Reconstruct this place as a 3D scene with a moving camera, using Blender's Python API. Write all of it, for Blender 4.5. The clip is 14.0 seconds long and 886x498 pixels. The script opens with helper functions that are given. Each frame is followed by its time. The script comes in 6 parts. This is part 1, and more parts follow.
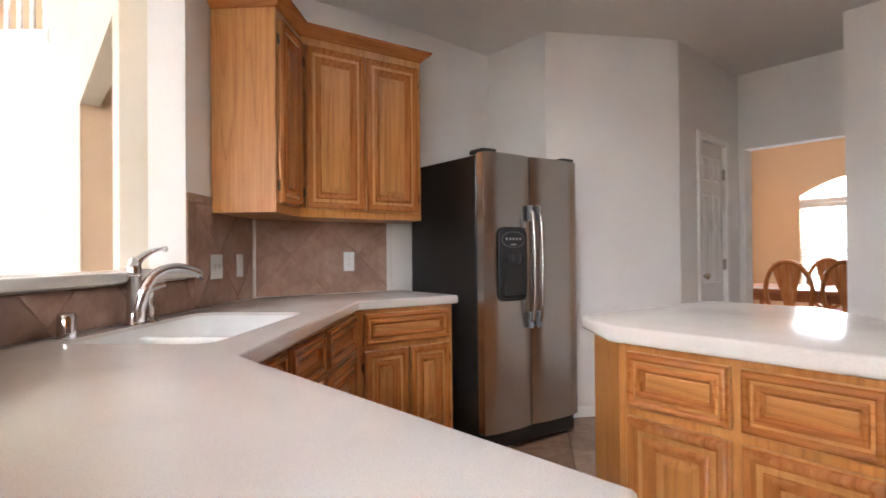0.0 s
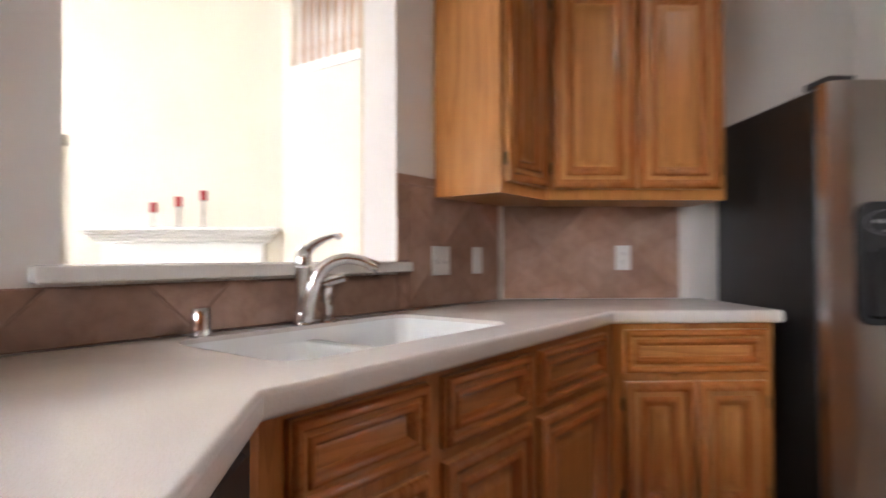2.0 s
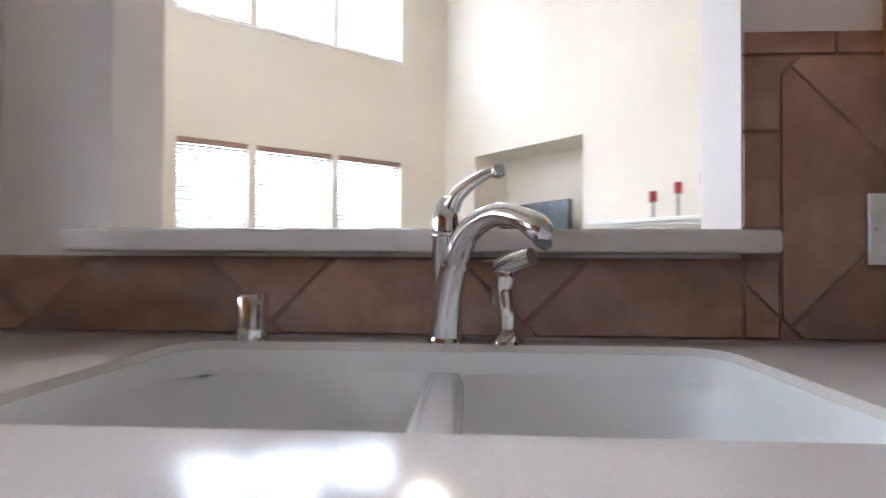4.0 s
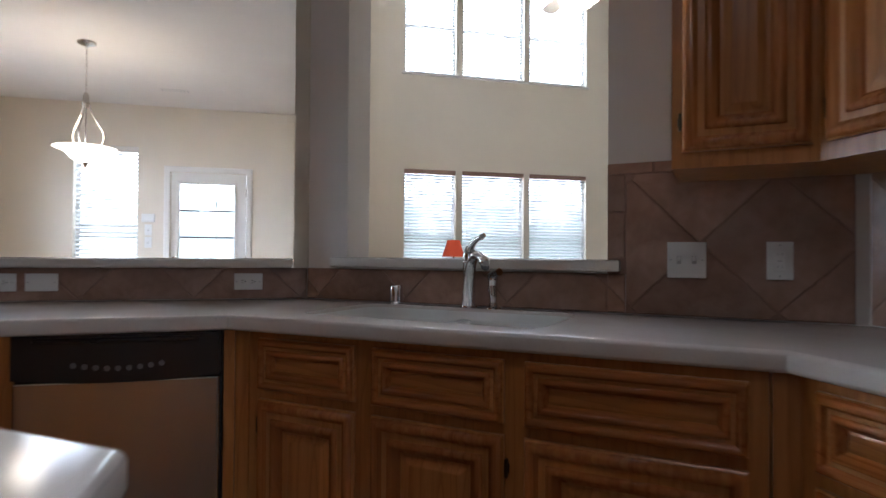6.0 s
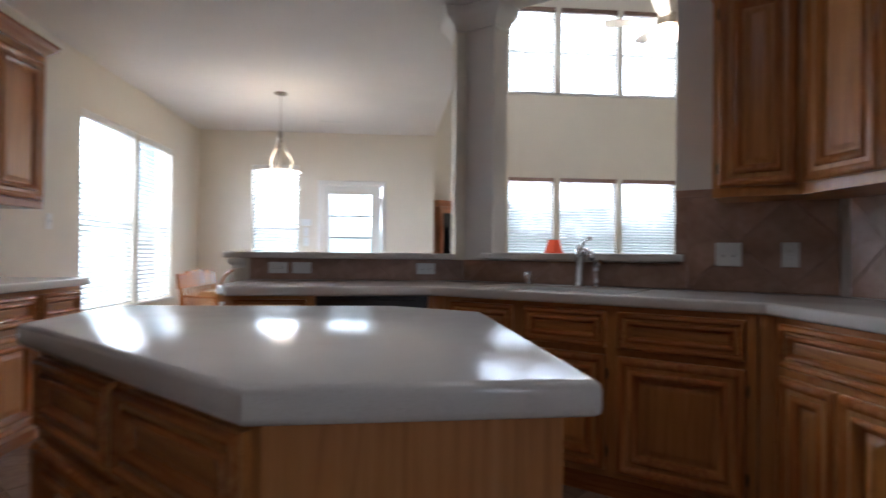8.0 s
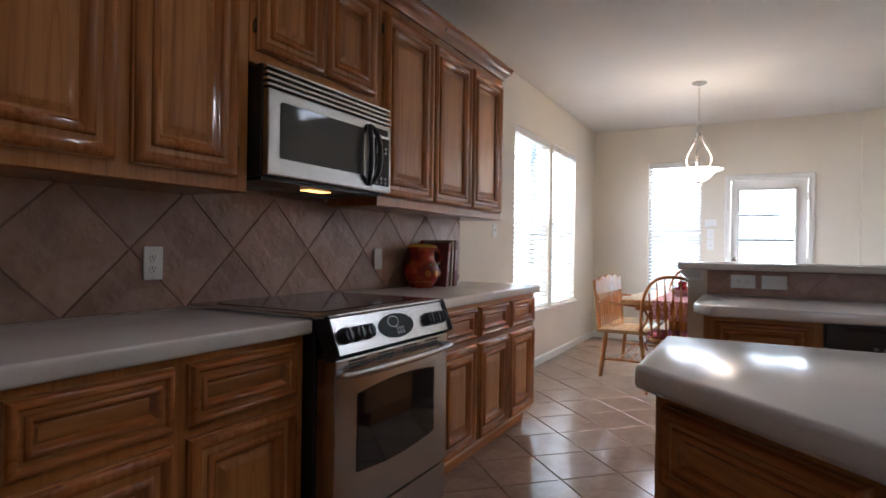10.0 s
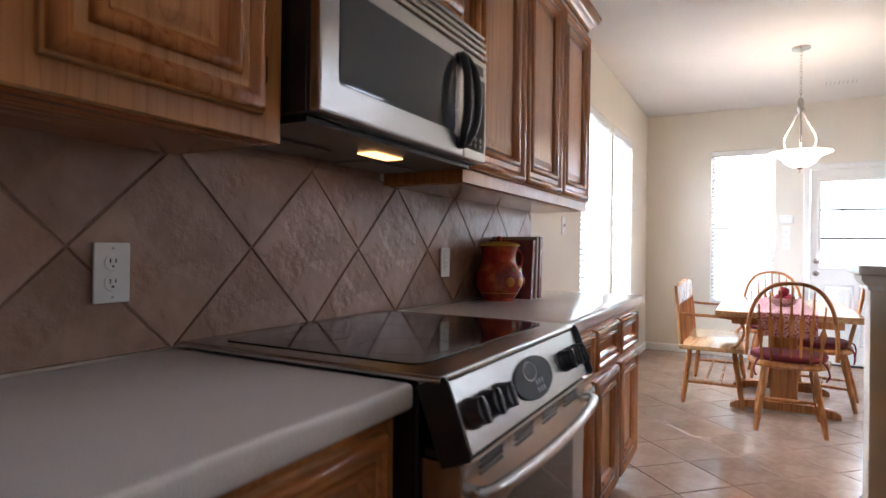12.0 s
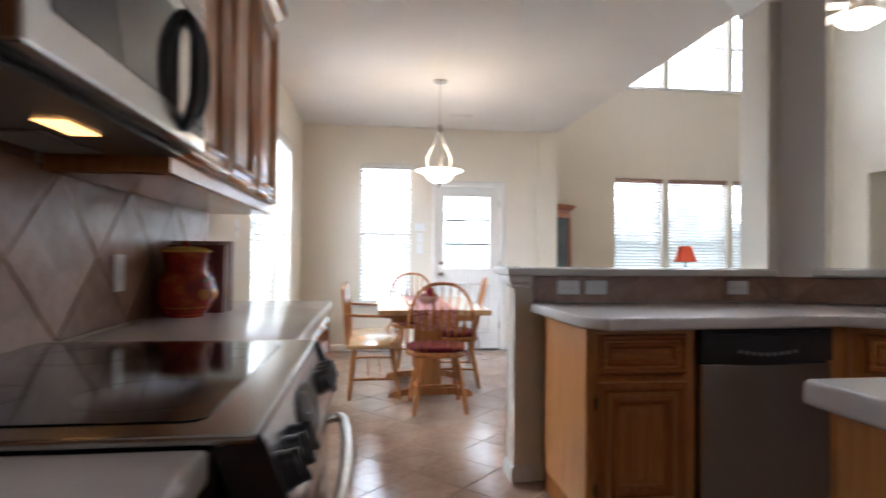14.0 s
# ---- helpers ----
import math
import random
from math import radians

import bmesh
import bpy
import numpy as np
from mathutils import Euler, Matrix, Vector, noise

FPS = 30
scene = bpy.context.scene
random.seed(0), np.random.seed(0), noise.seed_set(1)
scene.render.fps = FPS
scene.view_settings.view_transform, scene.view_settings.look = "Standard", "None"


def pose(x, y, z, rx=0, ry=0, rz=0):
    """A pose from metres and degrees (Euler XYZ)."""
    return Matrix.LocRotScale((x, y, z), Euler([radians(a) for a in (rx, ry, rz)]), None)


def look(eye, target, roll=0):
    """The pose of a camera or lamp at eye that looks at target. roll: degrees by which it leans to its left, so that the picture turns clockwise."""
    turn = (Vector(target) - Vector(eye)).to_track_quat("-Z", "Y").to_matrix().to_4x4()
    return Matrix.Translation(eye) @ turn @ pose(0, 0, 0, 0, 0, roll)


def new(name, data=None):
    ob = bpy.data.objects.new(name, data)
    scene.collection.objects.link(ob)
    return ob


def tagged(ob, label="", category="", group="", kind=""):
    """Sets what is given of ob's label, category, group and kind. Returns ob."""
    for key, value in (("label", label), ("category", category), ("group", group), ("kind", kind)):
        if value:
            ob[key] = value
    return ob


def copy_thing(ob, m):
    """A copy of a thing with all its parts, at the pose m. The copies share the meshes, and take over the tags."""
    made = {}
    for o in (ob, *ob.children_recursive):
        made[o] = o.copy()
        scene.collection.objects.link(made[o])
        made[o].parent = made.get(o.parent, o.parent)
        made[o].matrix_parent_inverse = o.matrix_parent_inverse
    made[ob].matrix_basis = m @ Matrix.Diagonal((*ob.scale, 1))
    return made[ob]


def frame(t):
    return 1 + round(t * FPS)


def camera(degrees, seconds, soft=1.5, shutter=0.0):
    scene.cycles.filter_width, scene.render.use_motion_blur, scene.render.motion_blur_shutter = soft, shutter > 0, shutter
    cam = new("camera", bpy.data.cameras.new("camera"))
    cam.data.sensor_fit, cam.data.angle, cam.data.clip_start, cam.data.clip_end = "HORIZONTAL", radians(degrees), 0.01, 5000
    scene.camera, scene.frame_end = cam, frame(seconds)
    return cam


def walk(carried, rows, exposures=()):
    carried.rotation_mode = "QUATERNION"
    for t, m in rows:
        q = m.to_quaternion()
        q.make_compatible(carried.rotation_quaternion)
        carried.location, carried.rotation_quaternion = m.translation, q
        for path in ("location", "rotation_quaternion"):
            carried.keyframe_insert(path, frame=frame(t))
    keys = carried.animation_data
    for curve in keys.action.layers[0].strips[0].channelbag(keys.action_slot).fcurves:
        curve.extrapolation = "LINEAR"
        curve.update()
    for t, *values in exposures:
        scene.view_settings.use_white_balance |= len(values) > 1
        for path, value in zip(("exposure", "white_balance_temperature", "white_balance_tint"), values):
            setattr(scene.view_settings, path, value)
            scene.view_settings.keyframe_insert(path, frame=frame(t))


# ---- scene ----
cam = camera(75.8, 14.0, shutter=0.5)
PATH = [
    (0, (1.366, 3.083, 1.151), (2.976, 1.897, 1.169), -0.5),
    (0.5, (1.381, 3.001, 1.135), (3.067, 1.926, 1.164), -0.4),
    (1, (1.511, 2.873, 1.122), (3.242, 1.872, 1.152), -0.5),
    (1.5, (1.668, 2.639, 1.107), (3.539, 1.934, 1.143), -0.6),
    (2, (1.885, 2.434, 1.114), (3.883, 2.344, 1.143), -0.1),
    (2.5, (2.164, 2.319, 1.086), (4.101, 2.816, 1.118), 0.0),
    (3, (2.494, 2.204, 1.086), (4.274, 3.116, 1.119), 0.1),
    (3.5, (2.822, 2.179, 1.077), (4.378, 3.436, 1.111), 0.2),
    (4, (3.048, 2.045, 1.05), (4.246, 3.647, 1.079), 0.3),
    (6.5, (2.917, 0.402, 1.115), (3.395, 2.344, 1.139), 0.4),
    (7, (2.709, 0.139, 1.105), (3.32, 2.044, 1.129), 0.5),
    (7.5, (2.639, -0.148, 1.095), (3.134, 1.789, 1.119), 0.5),
    (8, (2.536, -0.359, 1.088), (2.719, 1.632, 1.105), 0.6),
    (8.5, (2.451, -0.381, 1.126), (2.175, 1.6, 1.128), 0.8),
    (9, (2.21, -0.349, 1.156), (1.454, 1.503, 1.144), 0.9),
    (11.5, (1.414, 0.257, 1.141), (0.398, 1.98, 1.138), 0.8),
    (12, (1.122, 0.426, 1.138), (0.16, 2.179, 1.137), 0.7),
    (12.5, (0.911, 0.518, 1.143), (0.08, 2.337, 1.144), 0.7),
    (13, (0.778, 0.511, 1.142), (0.29, 2.45, 1.151), 0.9),
    (13.5, (0.716, 0.498, 1.144), (0.607, 2.495, 1.161), 0.8),
    (14, (0.811, 0.522, 1.147), (1.065, 2.506, 1.171), 0.5),
]
# stops, white balance (kelvin, tint)
EXPOSURES = [(0.0, 2.35, 6100, 16), (3.0, 2.05, 5950, 16), (4.2, 1.72, 5450, 14), (6.3, 0.72, 5450, 13), (7.6, 0.76, 5450, 13), (9.2, 0.55, 5600, 14), (11.3, 1.3, 5650, 16), (13.0, 1.2, 5600, 14), (14.0, 0.98, 5650, 13)]
walk(cam, [(t, look(eye, target, roll)) for t, eye, target, roll in PATH], EXPOSURES)

# ---------- exposure, world and sun ----------
world = bpy.data.worlds.new("daylight")
scene.world = world
world.use_nodes = True
wn = world.node_tree
sky = wn.nodes.new("ShaderNodeTexSky")
sky.sky_type = "NISHITA"
sky.sun_disc = False
sky.sun_elevation, sky.sun_rotation = radians(55), radians(200)
wn.links.new(sky.outputs[0], wn.nodes["Background"].inputs[0])
wn.nodes["Background"].inputs[1].default_value = 0.12
sun = new("sun", bpy.data.lights.new("sun", "SUN"))
sun.data.energy, sun.data.angle, sun.data.color = 2.5, radians(0.5), (1, 0.95, 0.88)
sun.matrix_world = look((-4, -10, 20), (0, 0, 0))

DAY = 12.0          # glow of the bright sky outside the windows


# ---------- materials ----------
def mat(name, color, rough=0.5, metal=0.0, spec=0.5):
    m = bpy.data.materials.new(name)
    m.use_nodes = True
    b = m.node_tree.nodes["Principled BSDF"]
    b.inputs["Base Color"].default_value = (*color, 1)
    b.inputs["Roughness"].default_value = rough
    b.inputs["Metallic"].default_value = metal
    b.inputs["Specular IOR Level"].default_value = spec
    return m


def tex_noise(m, scale, stretch=(1, 1, 1), detail=4.0, coords="Object", rough=0.55):
    nt = m.node_tree
    co = nt.nodes.new("ShaderNodeTexCoord")
    mp = nt.nodes.new("ShaderNodeMapping")
    mp.inputs["Scale"].default_value = stretch
    no = nt.nodes.new("ShaderNodeTexNoise")
    no.inputs["Scale"].default_value = scale
    no.inputs["Detail"].default_value = detail
    no.inputs["Roughness"].default_value = rough
    nt.links.new(co.outputs[coords], mp.inputs[0])
    nt.links.new(mp.outputs[0], no.inputs["Vector"])
    return no


def ramp(m, source, stops):
    r = m.node_tree.nodes.new("ShaderNodeValToRGB")
    els = r.color_ramp.elements
    while len(els) < len(stops):
        els.new(0.5)
    for el, (at, c) in zip(els, stops):
        el.position, el.color = at, (*c, 1)
    m.node_tree.links.new(source, r.inputs[0])
    return r.outputs[0]


def mix(m, kind, fac, a, b):
    x = m.node_tree.nodes.new("ShaderNodeMix")
    x.data_type, x.blend_type = "RGBA", kind
    x.inputs[0].default_value = fac if isinstance(fac, (int, float)) else 0.5
    if not isinstance(fac, (int, float)):
        m.node_tree.links.new(fac, x.inputs[0])
    for s, v in ((6, a), (7, b)):
        if isinstance(v, tuple):
            x.inputs[s].default_value = (*v, 1)
        else:
            m.node_tree.links.new(v, x.inputs[s])
    return x.outputs[2]


def bsdf(m):
    return m.node_tree.nodes["Principled BSDF"]


def paint(m, socket):
    m.node_tree.links.new(socket, bsdf(m).inputs["Base Color"])


def bump(m, source, strength, distance=0.002):
    b = m.node_tree.nodes.new("ShaderNodeBump")
    b.inputs["Strength"].default_value, b.inputs["Distance"].default_value = strength, distance
    m.node_tree.links.new(source, b.inputs["Height"])
    m.node_tree.links.new(b.outputs[0], bsdf(m).inputs["Normal"])


def gloss(m, source, lo, hi):
    r = m.node_tree.nodes.new("ShaderNodeMapRange")
    r.inputs["To Min"].default_value, r.inputs["To Max"].default_value = lo, hi
    m.node_tree.links.new(source, r.inputs[0])
    m.node_tree.links.new(r.outputs[0], bsdf(m).inputs["Roughness"])


def per_object(m, color_socket, spread):
    nt = m.node_tree
    oi = nt.nodes.new("ShaderNodeObjectInfo")
    mr = nt.nodes.new("ShaderNodeMapRange")
    mr.inputs["To Min"].default_value, mr.inputs["To Max"].default_value = 1 - spread, 1 + spread
    hs = nt.nodes.new("ShaderNodeHueSaturation")
    nt.links.new(oi.outputs["Random"], mr.inputs[0])
    nt.links.new(mr.outputs[0], hs.inputs["Value"])
    nt.links.new(color_socket, hs.inputs["Color"])
    return hs.outputs[0]


def plaster(name, color, bumpy=0.25):
    m = mat(name, color, 0.75, spec=0.3)
    fine = tex_noise(m, 90, detail=3)
    broad = tex_noise(m, 1.3, detail=3)
    dark = tuple(c * 0.94 for c in color)
    paint(m, ramp(m, broad.outputs[0], [(0.3, dark), (0.7, color)]))
    bump(m, fine.outputs[0], bumpy, 0.0015)
    return m


def wood(name, dark, mid, light, stretch, rough=0.3, spread=0.1, lines=0.55):
    """Close-grained stained wood: soft bands, fine pores and thin arched growth lines."""
    m = mat(name, mid, rough)
    nt = m.node_tree
    grain = tex_noise(m, 9, stretch, 4)
    wide = tex_noise(m, 2.2, tuple(0.6 * s for s in stretch), 3)
    fibre = tex_noise(m, 75, stretch, 2)
    c = ramp(m, grain.outputs[0], [(0.28, dark), (0.46, mid), (0.75, light)])
    c = mix(m, "MULTIPLY", 0.3, c, ramp(m, wide.outputs[0], [(0.3, (0.74, 0.68, 0.62)), (0.7, (1, 1, 1))]))
    c = mix(m, "MULTIPLY", 0.22, c, ramp(m, fibre.outputs[0], [(0.35, (0.72, 0.64, 0.57)), (0.6, (1, 1, 1))]))
    figure = tex_noise(m, 1.5, tuple(0.75 * s for s in stretch), 1.5)
    times = nt.nodes.new("ShaderNodeMath")
    times.operation = "MULTIPLY"
    times.inputs[1].default_value = 13.0
    nt.links.new(figure.outputs[0], times.inputs[0])
    fold = nt.nodes.new("ShaderNodeMath")
    fold.operation = "FRACT"
    nt.links.new(times.outputs[0], fold.inputs[0])
    ring = ramp(m, fold.outputs[0], [(0.0, (0.55, 0.42, 0.32)), (0.05, (0.72, 0.62, 0.52)), (0.16, (1, 1, 1)), (0.8, (1, 1, 1)), (1.0, (0.86, 0.8, 0.74))])
    c = mix(m, "MULTIPLY", lines, c, ring)
    paint(m, per_object(m, c, spread))
    bump(m, fibre.outputs[0], 0.1, 0.0008)
    gloss(m, wide.outputs[0], rough - 0.06, rough + 0.08)
    return m


V, HZ, HY = (6, 6, 0.28), (0.28, 6, 6), (6, 0.28, 6)
oak = wood("oak_upright", (0.42, 0.165, 0.04), (0.525, 0.217, 0.055), (0.60, 0.27, 0.08), V)
oak_h = wood("oak_level", (0.42, 0.165, 0.04), (0.525, 0.217, 0.055), (0.60, 0.27, 0.08), HZ)
oak_red = wood("oak_moulding", (0.29, 0.09, 0.024), (0.42, 0.15, 0.04), (0.50, 0.20, 0.058), V, 0.15)
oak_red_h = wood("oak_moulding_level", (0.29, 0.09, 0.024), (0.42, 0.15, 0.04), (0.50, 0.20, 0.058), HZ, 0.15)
oak_rail = wood("oak_moulding_long", (0.29, 0.09, 0.024), (0.42, 0.15, 0.04), (0.50, 0.20, 0.058), (0.35, 0.35, 6), 0.2)
chair_wood = wood("honey_oak_chair", (0.25, 0.085, 0.022), (0.40, 0.15, 0.042), (0.5, 0.215, 0.07), V, 0.25)
cherry = wood("dining_cherry", (0.2, 0.06, 0.018), (0.33, 0.11, 0.035), (0.42, 0.17, 0.06), V, 0.3)
table_top = wood("table_maple", (0.3, 0.15, 0.06), (0.5, 0.28, 0.12), (0.58, 0.36, 0.18), HY, 0.14)

wall_paint = plaster("warm_cream_paint", (0.77, 0.705, 0.595))
wall_white = plaster("pale_kitchen_paint", (0.80, 0.755, 0.71))
tan_paint = plaster("tan_dining_paint", (0.6, 0.42, 0.27))
ceiling_paint = plaster("flat_ceiling_paint", (0.78, 0.75, 0.71), 0.5)
trim_white = mat("white_trim_enamel", (0.78, 0.76, 0.72), 0.35)
blind_white = mat("white_blind_slat", (0.74, 0.74, 0.73), 0.45)
plastic_white = mat("white_outlet_plastic", (0.8, 0.8, 0.78), 0.3)
slot_dark = mat("dark_slot", (0.02, 0.02, 0.02), 0.6)

counter = mat("beige_solid_surface", (0.5, 0.44, 0.39), 0.22, spec=0.32)
sp = tex_noise(counter, 420, detail=2)
cl = tex_noise(counter, 5, detail=4)
paint(counter, mix(counter, "MULTIPLY", 0.5,
      ramp(counter, sp.outputs[0], [(0.3, (0.62, 0.565, 0.515)), (0.45, (0.71, 0.665, 0.625)), (0.62, (0.71, 0.665, 0.625)), (0.72, (0.79, 0.75, 0.72))]),
      ramp(counter, cl.outputs[0], [(0.3, (0.92, 0.9, 0.88)), (0.7, (1, 1, 1))])))
gloss(counter, cl.outputs[0], 0.13, 0.2)
sink_white = mat("white_sink_enamel", (0.82, 0.82, 0.8), 0.16)


def stone_tile(name, a, b, c, rough, bumpy, spread=0.13):
    m = mat(name, b, rough)
    cloud = tex_noise(m, 5, detail=6)
    vein = tex_noise(m, 22, detail=6, rough=0.65)
    col = ramp(m, cloud.outputs[0], [(0.3, a), (0.5, b), (0.72, c)])
    col = mix(m, "MULTIPLY", 0.4, col, ramp(m, vein.outputs[0], [(0.35, (0.7, 0.64, 0.6)), (0.6, (1, 1, 1))]))
    paint(m, per_object(m, col, spread))
    relief = ramp(m, cloud.outputs[0], [(0.42, (0, 0, 0)), (0.5, (0.6, 0.6, 0.6)), (0.56, (1, 1, 1))])
    bump(m, mix(m, "ADD", 0.35, relief, vein.outputs[1]), bumpy, 0.004)
    gloss(m, vein.outputs[0], rough - 0.1, rough + 0.14)
    return m


splash_tile = stone_tile("brown_slate_look_tile", (0.28, 0.16, 0.11), (0.36, 0.218, 0.155), (0.43, 0.28, 0.21), 0.31, 0.7)
floor_tile = stone_tile("tan_floor_tile", (0.29, 0.18, 0.118), (0.34, 0.22, 0.148), (0.39, 0.262, 0.185), 0.17, 0.06, 0.1)
grout_brown = plaster("brown_grout", (0.35, 0.22, 0.17))
grout_floor = plaster("dark_floor_grout", (0.14, 0.09, 0.065))

steel = mat("brushed_stainless", (0.5, 0.485, 0.465), 0.27, 1.0)
chrome = mat("polished_chrome", (0.75, 0.75, 0.76), 0.06, 1.0)
nickel = mat("brushed_nickel", (0.55, 0.51, 0.46), 0.25, 1.0)
brass_dark = mat("aged_brass_hinge", (0.12, 0.09, 0.05), 0.4, 1.0)
black_gloss = mat("glossy_black", (0.01, 0.01, 0.011), 0.08)
black_side = mat("textured_black_steel", (0.012, 0.011, 0.011), 0.32)
bs = tex_noise(black_side, 300, detail=2)
bump(black_side, bs.outputs[0], 0.1, 0.0006)
black_plastic = mat("black_plastic", (0.018, 0.018, 0.02), 0.3)
grey_plastic = mat("grey_plastic", (0.18, 0.18, 0.19), 0.4)
glass_dark = mat("dark_oven_glass", (0.012, 0.012, 0.013), 0.05)
label_grey = mat("pale_print", (0.5, 0.5, 0.5), 0.5)
red_glaze = mat("red_orange_glaze", (0.32, 0.028, 0.012), 0.12)
rg = tex_noise(red_glaze, 14, (1, 1, 1), 4)
paint(red_glaze, ramp(red_glaze, rg.outputs[0], [(0.36, (0.16, 0.012, 0.008)), (0.55, (0.36, 0.035, 0.013)), (0.7, (0.5, 0.11, 0.02))]))
yellow_glaze = mat("yellow_glaze", (0.55, 0.33, 0.05), 0.2)
red_cloth = mat("dark_red_cloth", (0.17, 0.012, 0.018), 0.85)
rc = tex_noise(red_cloth, 180, detail=2)
bump(red_cloth, rc.outputs[0], 0.5, 0.002)
runner_cloth = mat("red_patterned_runner", (0.25, 0.05, 0.05), 0.85)
rn = tex_noise(runner_cloth, 55, detail=3)
paint(runner_cloth, ramp(runner_cloth, rn.outputs[0], [(0.4, (0.22, 0.015, 0.02)), (0.5, (0.52, 0.3, 0.25)), (0.6, (0.16, 0.012, 0.018))]))
candle_red = mat("red_candle_wax", (0.35, 0.02, 0.02), 0.5)
lampshade_red = mat("orange_red_lampshade", (0.5, 0.06, 0.02), 0.7)
# faint emission stands in for window light coming through the fabric
bsdf(lampshade_red).inputs["Emission Color"].default_value = (0.8, 0.1, 0.03, 1)
bsdf(lampshade_red).inputs["Emission Strength"].default_value = 0.12
screen_black = mat("black_screen", (0.012, 0.013, 0.016), 0.12)


def glow(name, color, strength):
    m = mat(name, color, 0.4)
    bsdf(m).inputs["Emission Color"].default_value = (*color, 1)
    bsdf(m).inputs["Emission Strength"].default_value = strength
    return m


frosted = glow("lit_frosted_glass", (1, 0.86, 0.66), 2.2)
warm_bulb = glow("warm_lamp_lens", (1, 0.45, 0.12), 2.2)
fan_glass = glow("lit_fan_shade", (1, 0.86, 0.66), 6.0)


def outside(name, strength):
    """Bright hazy sky over a pale, washed-out garden."""
    m = bpy.data.materials.new(name)
    m.use_nodes = True
    nt = m.node_tree
    em = nt.nodes.new("ShaderNodeEmission")
    co = nt.nodes.new("ShaderNodeTexCoord")
    sep = nt.nodes.new("ShaderNodeSeparateXYZ")
    nt.links.new(co.outputs["Object"], sep.inputs[0])
    no = nt.nodes.new("ShaderNodeTexNoise")
    no.inputs["Scale"].default_value, no.inputs["Detail"].default_value = 2.4, 6
    nt.links.new(co.outputs["Object"], no.inputs["Vector"])
    add = nt.nodes.new("ShaderNodeMath")
    add.operation = "MULTIPLY_ADD"
    add.inputs[1].default_value = 2.2
    nt.links.new(no.outputs[0], add.inputs[0])
    nt.links.new(sep.outputs[2], add.inputs[2])
    r = nt.nodes.new("ShaderNodeMapRange")
    r.inputs["From Min"].default_value, r.inputs["From Max"].default_value = 2.7, 3.3
    nt.links.new(add.outputs[0], r.inputs[0])
    mx = nt.nodes.new("ShaderNodeMix")
    mx.data_type = "RGBA"
    mx.inputs[6].default_value, mx.inputs[7].default_value = (0.42, 0.5, 0.46, 1), (0.90, 0.96, 1.0, 1)
    nt.links.new(r.outputs[0], mx.inputs[0])
    nt.links.new(mx.outputs[2], em.inputs[0])
    gain = nt.nodes.new("ShaderNodeMapRange")
    gain.inputs["To Min"].default_value, gain.inputs["To Max"].default_value = 0.3 * strength, 1.7 * strength
    nt.links.new(r.outputs[0], gain.inputs[0])
    nt.links.new(gain.outputs[0], em.inputs[1])
    nt.links.new(em.outputs[0], nt.nodes["Material Output"].inputs[0])
    return m


pane_glass = bpy.data.materials.new("window_glass")
pane_glass.use_nodes = True
pb = pane_glass.node_tree.nodes["Principled BSDF"]
pb.inputs["Transmission Weight"].default_value, pb.inputs["Roughness"].default_value, pb.inputs["IOR"].default_value = 1.0, 0.0, 1.45


# ---------- mesh helpers ----------
def box(bm, x0, y0, z0, x1, y1, z1, bevel=0.0, seg=1):
    r = bmesh.ops.create_cube(bm, size=1)
    vs = r["verts"]
    for v in vs:
        v.co = Vector((x0 + (v.co.x + 0.5) * (x1 - x0), y0 + (v.co.y + 0.5) * (y1 - y0), z0 + (v.co.z + 0.5) * (z1 - z0)))
    if bevel:
        es = list({e for v in vs for e in v.link_edges})
        bmesh.ops.bevel(bm, geom=es, offset=bevel, segments=seg, affect="EDGES", profile=0.6)
    return bm


def boxed(*a, **k):
    return box(bmesh.new(), *a, **k)


def spin(profile, seg=24, bm=None, at=(0, 0, 0)):
    """A turned body from (radius, height) pairs."""
    bm = bm or bmesh.new()
    rings = []
    for r, z in profile:
        if r < 1e-5:
            rings.append([bm.verts.new((at[0], at[1], at[2] + z))])
        else:
            rings.append([bm.verts.new((at[0] + r * math.cos(2 * math.pi * i / seg), at[1] + r * math.sin(2 * math.pi * i / seg), at[2] + z)) for i in range(seg)])
    for a, b in zip(rings, rings[1:]):
        for i in range(seg):
            j = (i + 1) % seg
            if len(a) == 1 and len(b) == 1:
                continue
            if len(a) == 1:
                bm.faces.new((a[0], b[j], b[i]))
            elif len(b) == 1:
                bm.faces.new((a[i], a[j], b[0]))
            else:
                bm.faces.new((a[i], a[j], b[j], b[i]))
    return bm


def tube(points, radii, seg=10, bm=None):
    """A round rod through points, with a radius at each."""
    bm = bm or bmesh.new()
    pts = [Vector(p) for p in points]
    if isinstance(radii, (int, float)):
        radii = [radii] * len(pts)
    rings = []
    for i, p in enumerate(pts):
        way = (pts[min(i + 1, len(pts) - 1)] - pts[max(i - 1, 0)]).normalized()
        side = way.cross(Vector((0, 0, 1)) if abs(way.z) < 0.9 else Vector((1, 0, 0))).normalized()
        if rings and side.dot(old) < 0:
            side = -side
        old = side
        up = side.cross(way)
        rings.append([bm.verts.new(p + radii[i] * (math.cos(2 * math.pi * k / seg) * side + math.sin(2 * math.pi * k / seg) * up)) for k in range(seg)])
    for a, b in zip(rings, rings[1:]):
        for i in range(seg):
            j = (i + 1) % seg
            bm.faces.new((a[i], a[j], b[j], b[i]))
    bm.faces.new(rings[0][::-1])
    bm.faces.new(rings[-1])
    return bm


